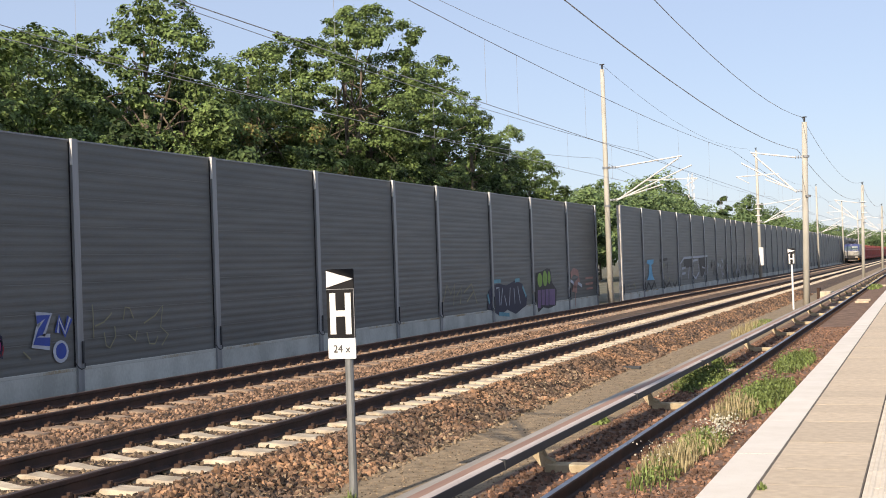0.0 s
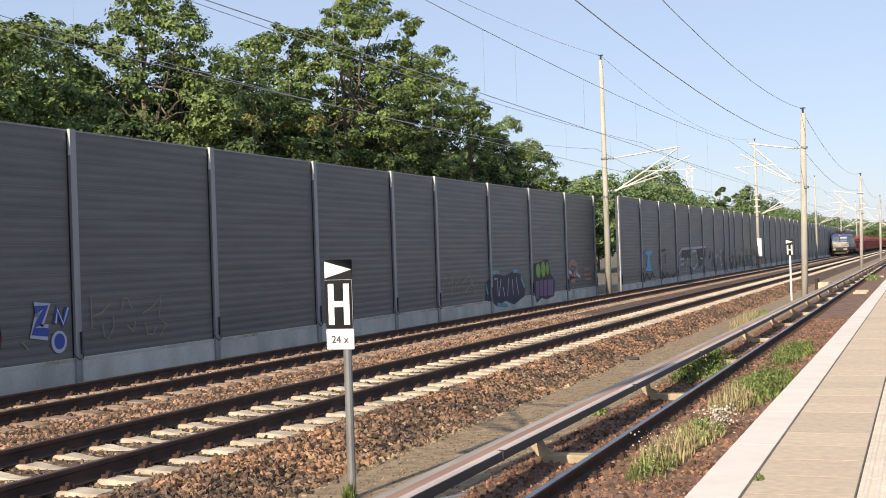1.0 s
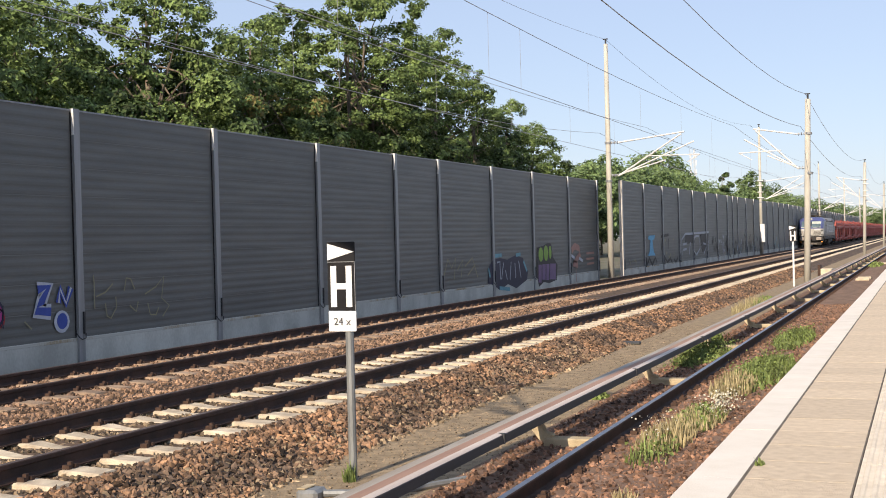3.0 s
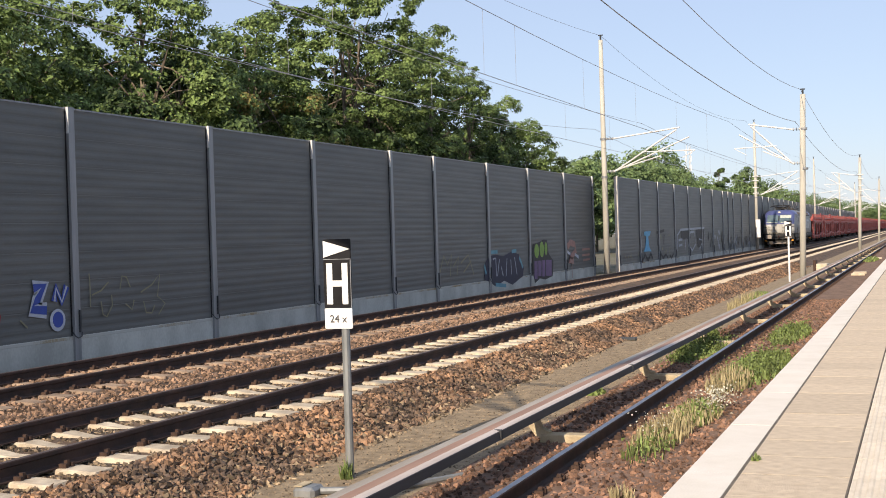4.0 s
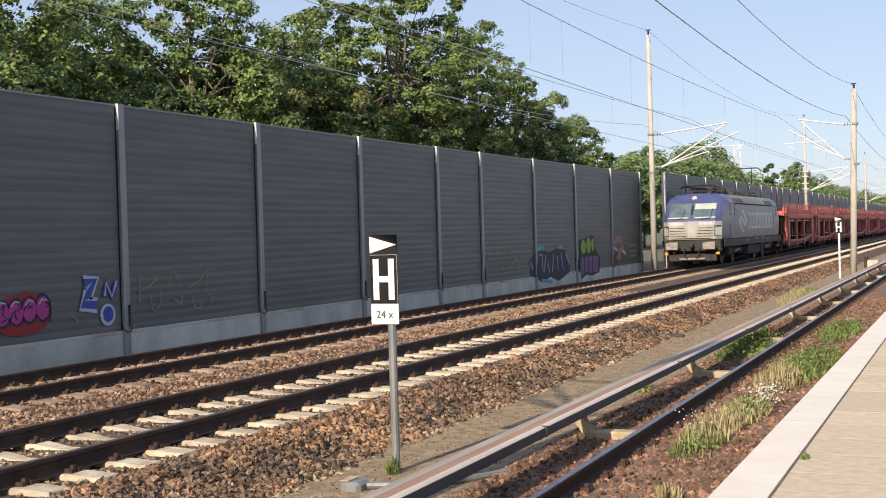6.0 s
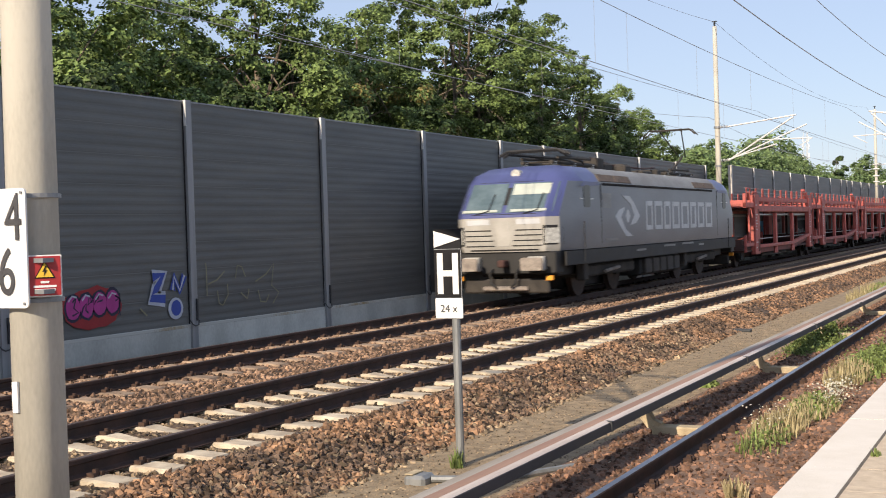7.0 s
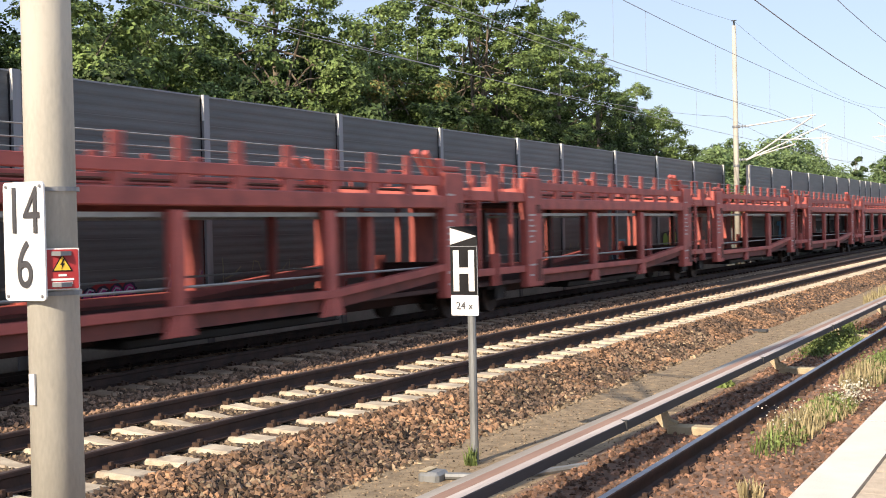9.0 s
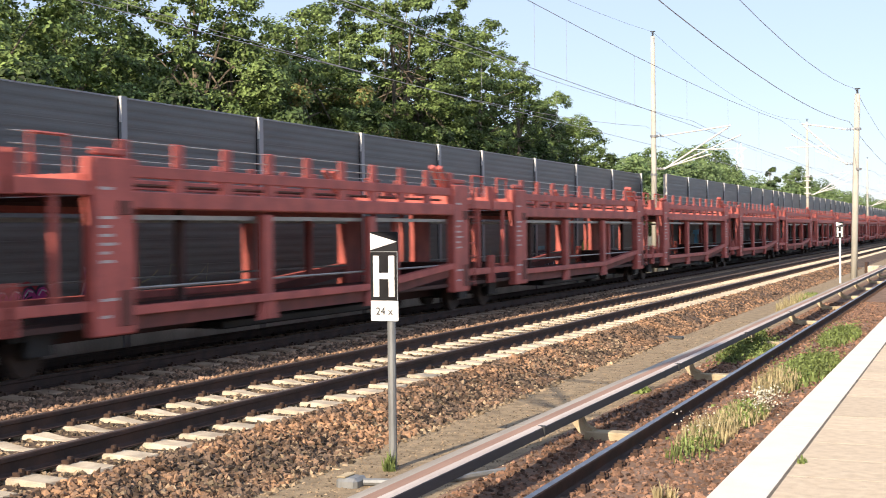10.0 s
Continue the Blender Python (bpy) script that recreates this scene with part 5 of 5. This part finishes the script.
tuft("weeds", -2.6, 15.1, 0.28, 0.9, 350, 0.26, G, "green shoots among dry grass", w=0.008)
flowers(-2.42, 15.6, 0.24, 0.7, 300, -0.32, -0.12, 0.014, M["flower"], "small whitish flower heads on weeds")
for wx, wy, wrx, wry, wn in ((-3.95, 23.6, 0.4, 2.4, 1900), (-2.5, 20.6, 0.42, 2.6, 1600), (-2.6, 27.0, 0.38, 2.6, 1000), (-2.66, 12.7, 0.24, 0.7, 120), (-2.6, 15.3, 0.25, 0.8, 350), (-4.2, 26.4, 0.2, 1.0, 200), (-4.45, 17.5, 0.12, 0.3, 90)):
    flowers(wx, wy, wrx, wry, wn, -0.45, -0.24, 0.020, M["grass"], "small broad leaves of low weeds")
flowers(-2.75, 13.4, 0.25, 0.9, 80, -0.3, -0.1, 0.010, M["flower"], "small dry seed heads on grass")


# ---- graffiti ----
for key, c in {"g_blue": (0.03, 0.07, 0.36), "g_white": (0.46, 0.50, 0.58), "g_magenta": (0.42, 0.035, 0.25), "g_red": (0.30, 0.015, 0.02), "g_navy": (0.012, 0.014, 0.045),
               "g_cyan": (0.12, 0.32, 0.40), "g_green": (0.20, 0.36, 0.05), "g_purple": (0.17, 0.10, 0.22), "g_black": (0.018, 0.018, 0.02), "g_pink": (0.36, 0.2, 0.17),
               "g_faded": (0.24, 0.23, 0.14), "g_sky": (0.10, 0.38, 0.62), "g_silver": (0.36, 0.40, 0.47)}.items():
    M[key] = mat(key, c, tuple(v * 0.8 for v in c), 0.6, scale=4, fine=30, bump=0.02)


def blob(name, pts, m, wall, x, label=""):
    me = [(x, y, z) for y, z in pts]
    back = [(x - 0.004, y, z) for y, z in pts]
    n = len(pts)
    f = [tuple(range(n)), tuple(range(2 * n - 1, n - 1, -1))] + [(i, i + n, (i + 1) % n + n, (i + 1) % n) for i in range(n)]
    return finish(name, me + back, f, M[m], wall, label)


def stroke(name, lines, width, m, wall, x, label=""):
    v, f = [], []
    for pts in lines:
        pts = [Vector((0, y, z)) for y, z in pts]
        for i, p in enumerate(pts):
            way = (pts[min(i + 1, len(pts) - 1)] - pts[max(i - 1, 0)]).normalized()
            side = Vector((0, -way.z, way.y)) * width / 2
            b = len(v)
            v += [(x, p.y + side.y, p.z + side.z), (x, p.y - side.y, p.z - side.z)]
            if i:
                f.append((b - 2, b - 1, b + 1, b))
    return finish(name, v, f, M[m], wall, label)


def oval(cy, cz, ry, rz, n=16, wob=0.0):
    return [(cy + ry * (1 + rng.uniform(-wob, wob)) * math.cos(2 * math.pi * k / n), cz + rz * (1 + rng.uniform(-wob, wob)) * math.sin(2 * math.pi * k / n)) for k in range(n)]


def scribble(cy, cz, w, h, n, lines):
    out = []
    for _ in range(lines):
        y, z = cy + rng.uniform(-w, w), cz + rng.uniform(-h, h)
        pts = []
        for k in range(n):
            y, z = y + rng.uniform(-0.16, 0.2), z + rng.uniform(-0.22, 0.22)
            pts.append((min(max(y, cy - w), cy + w), min(max(z, cz - h), cz + h)))
        out.append(pts)
    return out


XG, XGF = XW + 0.046, XWF + 0.046
stroke("graffiti_outline", [[(18.04, 1.17), (18.34, 1.21), (18.14, 0.95), (17.98, 0.79), (18.39, 0.75)]], 0.3, "g_white", wall_a, XG, "white outline of a blue tag")
stroke("graffiti_fill", [[(18.04, 1.17), (18.34, 1.21), (18.14, 0.95), (17.98, 0.79), (18.39, 0.75)]], 0.16, "g_blue", wall_a, XG + 0.004, "blue paint stroke")
stroke("graffiti_fill", [[(18.61, 0.9), (18.66, 1.16), (18.82, 0.88), (18.97, 1.17)]], 0.17, "g_blue", wall_a, XG, "blue shade behind the strokes")
stroke("graffiti_outline", [[(18.61, 0.9), (18.66, 1.16), (18.82, 0.88), (18.97, 1.17)]], 0.055, "g_white", wall_a, XG + 0.004, "thin white paint strokes")
blob("graffiti_outline", oval(18.69, 0.55, 0.22, 0.21), "g_white", wall_a, XG, "white ring")
blob("graffiti_fill", oval(18.70, 0.56, 0.15, 0.15), "g_blue", wall_a, XG + 0.004, "blue dot")
stroke("graffiti_scrawl", [[(19.65, 1.38), (19.67, 1.22), (19.67, 0.73)], [(19.72, 0.96), (20.01, 1.03), (20.26, 1.19)], [(20.0, 0.82), (20.05, 0.56), (20.17, 0.51), (20.36, 0.72), (20.34, 0.93)], [(20.62, 1.03), (20.7, 1.29), (20.85, 1.26), (20.97, 1.05)], [(20.79, 0.73), (21.01, 0.59), (21.08, 0.79)]], 0.032, "g_faded", wall_a, XG, "faded yellowish scrawl")
stroke("graffiti_scrawl", [[(21.32, 0.93), (21.72, 1.07), (22.01, 1.28), (21.91, 0.82), (22.18, 0.65), (21.93, 0.43)], [(21.41, 0.74), (21.49, 0.5), (21.69, 0.48), (21.8, 0.63)], [(17.67, 0.62), (17.86, 0.47)]], 0.032, "g_faded", wall_a, XG, "faded yellowish scrawl")
stroke("graffiti_scrawl", [[(38.23, 0.7), (38.62, 1.25), (38.95, 0.93), (39.34, 1.27), (39.19, 0.54)], [(39.49, 0.85), (40.07, 1.19), (39.83, 0.57)], [(40.24, 0.95), (41.03, 1.23), (41.56, 0.51)], [(40.5, 0.62), (41.31, 0.99)]], 0.06, "g_faded", wall_a, XG, "faded yellowish scrawl")
blob("graffiti_fill", [(42.67, 0.26), (42.83, 0.88), (43.27, 1.11), (44.04, 1.16), (44.93, 1.07), (46.0, 1.23), (46.97, 1.09), (47.07, 0.83), (47.55, 0.58), (47.39, 0.21), (46.01, -0.07), (44.97, 0.13), (43.94, -0.04), (43.3, 0.16)], "g_navy", wall_a, XG, "large navy blue tag")
stroke("graffiti_highlight", [[(43.48, 1.0), (43.32, 0.44)], [(43.7, 0.99), (44.03, 1.02), (44.08, 0.34)], [(44.47, 0.97), (44.19, 0.34)], [(44.67, 0.68), (44.87, 0.31)], [(45.39, 0.98), (45.21, 0.3)], [(45.86, 0.93), (45.92, 0.34)], [(46.34, 1.0), (46.6, 0.32)]], 0.07, "g_silver", wall_a, XG + 0.004, "pale blue strokes in the tag")
stroke("graffiti_highlight", [[(43.39, 1.25), (44.27, 1.26)], [(46.0, 1.23), (46.61, 1.25)], [(46.96, 0.98), (47.42, 0.55)], [(42.72, 0.81), (42.9, 0.46)], [(43.94, 0.03), (45.18, -0.07)]], 0.14, "g_cyan", wall_a, XG + 0.004, "cyan glow strokes")
blob("graffiti_outline", [(48.88, 1.48), (49.75, 1.54), (50.46, 1.65), (50.97, 1.62), (51.17, 1.04), (51.87, 0.69), (51.68, 0.04), (50.57, -0.06), (49.74, 0.02), (49.05, -0.15), (48.77, 0.31)], "g_black", wall_a, XG, "black outline of a green and purple tag")
blob("graffiti_fill", oval(49.39, 1.18, 0.33, 0.30), "g_green", wall_a, XG + 0.004, "lime green fill")
blob("graffiti_fill", oval(50.14, 1.23, 0.33, 0.33), "g_green", wall_a, XG + 0.004, "lime green fill")
blob("graffiti_fill", oval(50.76, 1.25, 0.20, 0.28), "g_green", wall_a, XG + 0.004, "lime green fill")
blob("graffiti_fill", [(49.03, 0.77), (49.46, 0.76), (49.39, 0.01), (48.96, 0.03)], "g_purple", wall_a, XG + 0.004, "muted purple fill")
blob("graffiti_fill", [(49.57, 0.77), (50.04, 0.76), (49.97, 0.11), (49.51, 0.13)], "g_purple", wall_a, XG + 0.004, "muted purple fill")
blob("graffiti_fill", [(50.15, 0.77), (50.6, 0.76), (50.53, 0.07), (50.08, 0.09)], "g_purple", wall_a, XG + 0.004, "muted purple fill")
blob("graffiti_fill", [(50.71, 0.77), (51.58, 0.75), (51.51, 0.06), (50.65, 0.1)], "g_purple", wall_a, XG + 0.004, "muted purple fill")
stroke("graffiti_scrawl", [[(54.24, 1.27), (54.75, 1.46), (55.5, 1.36), (55.7, 1.07), (54.94, 0.82), (54.44, 0.66), (55.25, 0.6)]], 0.3, "g_pink", wall_a, XG, "faded pink scrawl")
stroke("graffiti_scrawl", [[(54.16, 1.05), (54.69, 0.91)], [(55.45, 0.9), (56.11, 0.75)]], 0.14, "g_white", wall_a, XG + 0.004, "white paint dabs")
stroke("graffiti_scrawl", [[(54.91, 0.52), (54.91, -0.17)], [(56.84, 1.09), (58.27, 1.1)], [(56.81, 0.82), (58.24, 0.83)], [(56.96, 0.59), (58.22, 0.6)]], 0.1, "g_pink", wall_a, XG, "faded pink scrawl")
blob("graffiti_fill", [(66.44, 1.85), (68.11, 1.87), (67.92, 1.63), (67.41, 1.58), (67.68, 0.96), (68.17, 0.74), (66.16, 0.76), (66.58, 0.98), (66.91, 1.59), (66.27, 1.65)], "g_sky", wall_b, XGF, "sky-blue block letter shape")
stroke("graffiti_scrawl", [[(65.08, 0.6), (65.75, 0.23), (66.53, 0.62), (67.23, 0.24), (68.05, 0.63), (68.53, 0.31)], [(70.14, 0.37), (70.98, 0.51), (71.51, 0.28), (72.4, 0.48), (72.95, 0.24)], [(73.56, 0.4), (74.14, 0.21), (74.79, 0.48)], [(65.8, 1.8), (65.38, 1.1), (65.82, 0.79)], [(69.78, 1.78), (72.02, 1.87)], [(70.3, 1.61), (69.95, 1.02)], [(71.99, 1.65), (71.79, 1.05)]], 0.16, "g_black", wall_b, XGF, "black zigzag over the plinth")
blob("graffiti_fill", [(77.4, 1.89), (81.09, 1.93), (80.85, 1.31), (77.44, 1.27)], "g_black", wall_b, XGF, "black block tag")
blob("graffiti_fill", [(82.98, 1.91), (86.4, 1.96), (86.2, 0.75), (83.69, 0.64)], "g_black", wall_b, XGF, "black block tag")
stroke("graffiti_outline", [[(76.17, 0.57), (76.19, 1.56), (77.4, 1.89), (86.48, 1.98), (86.12, 0.75)], [(77.84, 1.29), (76.53, 1.24), (76.61, 0.91), (77.79, 0.95)], [(79.19, 1.35), (78.67, 0.58)], [(80.77, 1.7), (80.08, 0.85), (81.45, 0.52), (82.83, 0.93), (82.37, 1.75), (80.77, 1.7)], [(84.16, 1.23), (85.7, 1.12), (84.28, 0.53)]], 0.14, "g_silver", wall_b, XGF + 0.004, "silver letter outline")
blob("graffiti_outline", oval(16.45, 0.72, 0.78, 0.36, 22, 0.10), "g_red", wall_a, XG, "dark red cloud of paint")
for k in range(4):
    blob("graffiti_outline", oval(15.95 + k * 0.33, 0.74 + 0.02 * k, 0.21, 0.25, 14, 0.06), "g_navy", wall_a, XG + 0.003, "dark purple outline")
    blob("graffiti_fill", oval(15.95 + k * 0.33, 0.74 + 0.02 * k, 0.17, 0.205, 14, 0.06), "g_magenta", wall_a, XG + 0.006, "magenta bubble shape")
    stroke("graffiti_highlight", [[(15.84 + k * 0.33, 0.86), (15.93 + k * 0.33, 0.95), (16.04 + k * 0.33, 0.92)]], 0.03, "g_white", wall_a, XG + 0.009, "white highlight")
stroke("graffiti_scrawl", scribble(13.6, 1.25, 0.35, 0.2, 7, 5), 0.025, "g_black", wall_a, XG, "black scrawl")
stroke("graffiti_scrawl", [[(13.2, 1.13), (13.95, 1.16)]], 0.07, "g_sky", wall_a, XG, "sky-blue paint line")
stroke("graffiti_scrawl", [oval(13.45, 0.62, 0.3, 0.34) + [(13.75, 0.62)]], 0.07, "g_black", wall_a, XG, "black ring")
stroke("graffiti_scrawl", scribble(13.7, 0.03, 0.32, 0.08, 6, 5), 0.05, "g_sky", wall_a, XG, "sky-blue scrawl on the plinth")
stroke("graffiti_scrawl", scribble(16.5, 0.74, 0.62, 0.2, 5, 6), 0.035, "g_navy", wall_a, XG + 0.008, "dark lines through the bubbles")
stroke("graffiti_scrawl", scribble(72.0, 1.0, 1.6, 0.6, 5, 7), 0.08, "g_faded", wall_b, XGF, "faded brownish scrawl")
stroke("graffiti_scrawl", scribble(63.5, 0.3, 2.2, 0.5, 5, 9), 0.06, "g_faded", wall_b, XGF, "faded brownish scrawl")
for k in range(9):
    stroke("graffiti_scrawl", scribble(89.0 + k * 3.1, 0.9, 1.4, 0.8, 6, 9), 0.17, ("g_black", "g_silver", "g_black")[k % 3], wall_b, XGF + 0.002 * (k % 3), "dark scrawl")
for k in range(6):
    stroke("graffiti_scrawl", scribble(120 + k * 9, 0.9, 3.5, 0.7, 5, 8), 0.16, ("g_black", "g_cyan", "g_purple")[k % 3], wall_b, XGF, "dark scrawl")


# ---- trees ----
def leaf_cloud(centres, radii, out, n, size, squash=0.6):
    """Leaves in dense umbrella-shaped sprays, one at each centre, turned outwards and up."""
    k = rng.integers(0, len(centres), n)
    o = out[k]
    d = rng.normal(size=(n, 3)) + o * 0.9
    d /= np.linalg.norm(d, axis=1)[:, None]
    r = radii[k] * np.clip(rng.normal(0.8, 0.22, n), 0.1, 1.35)
    c = centres[k] + d * r[:, None] * np.array([1, 1, squash])
    nrm = d * 0.5 + o * 0.45 + rng.normal(size=(n, 3)) * 0.33 + np.array([0, -0.12, 0.42])
    nrm /= np.linalg.norm(nrm, axis=1)[:, None]
    t = rng.normal(size=(n, 3))
    u = np.cross(nrm, t)
    u /= np.linalg.norm(u, axis=1)[:, None]
    w = np.cross(nrm, u)
    s = size * rng.uniform(0.55, 1.3, n)[:, None]
    droop = nrm * s * 0.3
    v = np.stack([c + u * s, c + w * s * 0.62 - u * s * 0.1, c - u * s * 0.9 - droop, c - w * s * 0.62 - u * s * 0.1], 1).reshape(-1, 3)
    f = np.arange(4 * n).reshape(n, 4)
    return v, f


def crown_sprays(x, y, h, r, base, lobes, sprays, spray_r):
    """Branch lobes over an uneven crown; each carries sprays on its outer, upper side."""
    zc, rz = (h + base) / 2, (h - base) / 2
    cs, rs, outs, heads = [], [], [], []
    for i in range(lobes):
        # lobes spread evenly round the crown, pushed in and out at random
        u = 1 - 2 * (i + 0.5) / lobes
        a = i * 2.39996 + rng.uniform(-0.35, 0.35)
        q = math.sqrt(1 - u * u)
        k = rng.uniform(0.58, 0.90) if i else 0.84
        lr = r * rng.uniform(0.26, 0.38) * (0.8 if i < 2 else 1)
        wide = 1.0 - 0.25 * max(0.0, u)
        head = np.array([x + q * math.cos(a) * r * k * wide, y + q * math.sin(a) * r * k * wide, zc + u * (rz * (k + 0.08) - lr * 0.15)])
        heads.append(head)
        for j in range(sprays):
            d = rng.normal(size=3) + np.array([q * math.cos(a) * 0.7, q * math.sin(a) * 0.7, 0.45])
            d /= np.linalg.norm(d)
            cs.append(head + d * lr * rng.uniform(0.55, 1.08) * np.array([1, 1, 0.85]))
            rs.append(spray_r * rng.uniform(0.65, 1.3))
            outs.append(d)
    return np.array(cs), np.array(rs), np.array(outs), heads


def build_tree(x, y, h, r, base, n, size, leaf, label, lobes=20, autumn=0.0, name="tree", trunk_r=0.17, sprays=13, spray_r=0.34, forks=1):
    t = thing(name, label, "tree" if name == "tree" else "bush", "trees behind the barrier")
    h -= 0.15
    cs, rs, outs, heads = crown_sprays(x, y, h, r, base, lobes, sprays, spray_r)
    trunk = None
    stems = []
    for s in range(forks):
        lean = 0.0 if forks == 1 else (s - 0.5) * 1.0
        fork = Vector((x, y + lean, base + (h - base) * 0.30))
        top = Vector((x + rng.uniform(-0.3, 0.3), y + lean * 2.2, h - r * 0.45))
        stems.append((fork, top))
        ob = part("trunk", tube([(x, y + lean * 0.3, -0.6), (x + 0.05, y + lean * 0.6, base * 0.6), fork, top], trunk_r, 8, 0.04), M["bark"], t, "grey-brown bark", smooth=True)
        trunk = trunk or ob
    for i, c in enumerate(heads):
        fork, top = stems[i % forks]
        a = fork.lerp(top, rng.uniform(0, 0.75))
        c = Vector(c)
        part("limb", tube([a, a.lerp(c, 0.5) + Vector((0, 0, 0.22)), c], trunk_r * 0.22, 5, 0.012), M["bark"], trunk)
    v, f = leaf_cloud(cs, rs, outs, n, size)
    finish("crown", v.tolist(), f.tolist(), leaf, t)
    if autumn:
        near = sorted(range(len(cs)), key=lambda i: cs[i][2])
        pick = near[len(near) // 2: len(near) // 2 + int(len(near) * autumn)]
        v, f = leaf_cloud(cs[pick], rs[pick] * 1.05, outs[pick], int(n * autumn * 0.9), size)
        finish("yellowing_leaves", v.tolist(), f.tolist(), M["leaf_autumn"], t, "yellowing leaves")
    return t


LBL = "leafy green deciduous tree behind the noise barrier"
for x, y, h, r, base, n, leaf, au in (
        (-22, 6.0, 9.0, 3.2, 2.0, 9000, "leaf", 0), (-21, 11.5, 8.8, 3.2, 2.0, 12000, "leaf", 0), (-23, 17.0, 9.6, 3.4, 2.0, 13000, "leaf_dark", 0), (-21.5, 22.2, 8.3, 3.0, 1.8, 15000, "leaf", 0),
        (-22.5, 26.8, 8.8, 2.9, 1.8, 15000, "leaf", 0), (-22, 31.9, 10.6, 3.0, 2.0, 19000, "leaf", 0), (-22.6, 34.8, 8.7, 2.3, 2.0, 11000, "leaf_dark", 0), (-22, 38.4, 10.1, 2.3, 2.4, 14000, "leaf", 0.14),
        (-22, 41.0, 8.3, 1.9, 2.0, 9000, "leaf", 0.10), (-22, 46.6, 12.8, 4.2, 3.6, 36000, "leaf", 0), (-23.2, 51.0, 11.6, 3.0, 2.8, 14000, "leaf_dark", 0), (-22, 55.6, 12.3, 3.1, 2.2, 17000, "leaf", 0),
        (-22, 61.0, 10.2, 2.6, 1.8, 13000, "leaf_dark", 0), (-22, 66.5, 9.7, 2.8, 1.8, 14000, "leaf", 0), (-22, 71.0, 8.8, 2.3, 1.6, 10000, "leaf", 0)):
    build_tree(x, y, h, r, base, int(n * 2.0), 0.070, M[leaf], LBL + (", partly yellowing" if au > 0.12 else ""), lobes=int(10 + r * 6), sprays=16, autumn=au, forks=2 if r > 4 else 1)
# second row: shade between the crowns is put into the leaf colour
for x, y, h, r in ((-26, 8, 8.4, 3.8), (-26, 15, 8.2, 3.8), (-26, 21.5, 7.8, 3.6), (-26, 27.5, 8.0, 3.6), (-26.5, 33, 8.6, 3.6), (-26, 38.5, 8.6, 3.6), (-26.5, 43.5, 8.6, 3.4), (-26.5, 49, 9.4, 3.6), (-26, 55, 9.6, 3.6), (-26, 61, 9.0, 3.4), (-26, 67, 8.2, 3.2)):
    build_tree(x, y, h, r, 0.8, 13000, 0.15, M["leaf_dark"], "dense second-row tree behind the barrier, leaves darkened for shade", lobes=32, sprays=10, spray_r=0.62)
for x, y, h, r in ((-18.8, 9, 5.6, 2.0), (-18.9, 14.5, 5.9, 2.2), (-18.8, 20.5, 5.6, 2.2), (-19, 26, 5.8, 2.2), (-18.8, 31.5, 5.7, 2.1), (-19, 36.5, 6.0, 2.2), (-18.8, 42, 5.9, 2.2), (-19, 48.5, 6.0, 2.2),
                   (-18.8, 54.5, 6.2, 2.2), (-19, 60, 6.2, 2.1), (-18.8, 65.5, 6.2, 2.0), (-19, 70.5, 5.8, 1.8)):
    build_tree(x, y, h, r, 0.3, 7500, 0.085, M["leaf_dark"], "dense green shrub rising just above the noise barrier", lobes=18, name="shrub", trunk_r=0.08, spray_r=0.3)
FAR = "distant hazy green tree beyond the barrier"
for x, y, h, r in ((-36, 132, 9.0, 3.6), (-37, 141, 10.5, 4.4), (-38, 152, 11.6, 5.0), (-39, 168, 10.6, 5.2), (-40, 184, 13.6, 6.2), (-40, 200, 15.6, 6.5), (-41, 215, 14.2, 6.0), (-41, 232, 11.5, 5.5),
                   (-41, 250, 12.0, 6), (-41, 268, 12.2, 5), (-38, 288, 11.2, 5.0), (-40, 312, 17.0, 4.2), (-44, 345, 12.5, 6), (-46, 375, 15.0, 8), (-46, 405, 16.5, 8), (-46, 440, 15.5, 8), (-44, 480, 14, 8), (-42, 530, 14, 9),
                   (-38, 590, 14, 9), (-30, 650, 13, 10), (-20, 700, 12, 10), (-8, 740, 12, 10), (6, 760, 13, 11), (22, 740, 14, 11)):
    build_tree(x, y, h, r, 0.8, 8500, 0.20 + 0.0003 * y, M["leaf_far"], FAR, lobes=34, trunk_r=0.2, sprays=9, spray_r=r * 0.21)
for x, y, h in ((-39, 262, 15.4), (-39.5, 272, 13.5)):
    build_tree(x, y, h, 1.9, 1.5, 1800, 0.3, M["leaf_dark"], "distant dark pointed conifer", lobes=12, sprays=8, spray_r=0.4)


# ---- distant radio mast ----
rm = thing("radio_mast", "distant white lattice radio mast with antennas", "radio mast")
RX, RY = -58.0, 337.0
for dx, dy in ((-0.5, -0.5), (0.5, -0.5), (0, 0.6)):
    part("mast_leg", tube([(RX + dx, RY + dy, -0.6), (RX + dx, RY + dy, 25)], 0.07, 6), M["tube_alu"], rm)
bm = bmesh.new()
for k in range(20):
    z = 0.5 + k * 1.2
    add_tube(bm, [(RX - 0.5, RY - 0.5, z), (RX + 0.5, RY - 0.5, z + 1.2), (RX, RY + 0.6, z)], 0.035, 4)
part("mast_bracing", bm, M["tube_alu"], rm)
for z in (18, 20.5, 22.5):
    for s in (-1, 1):
        part("antenna", box((RX + s * 0.8 - 0.12, RY - 0.6, z), (RX + s * 0.8 + 0.12, RY - 0.4, z + 1.4), 0.03), M["white_paint"], rm)


def motions():
    """The train runs along the far track, slowing very slightly."""
    for ob, start in TRAIN:
        walk(ob, [(t, pose(X2, start - gone, 0)) for t, gone in WAY])


motions()
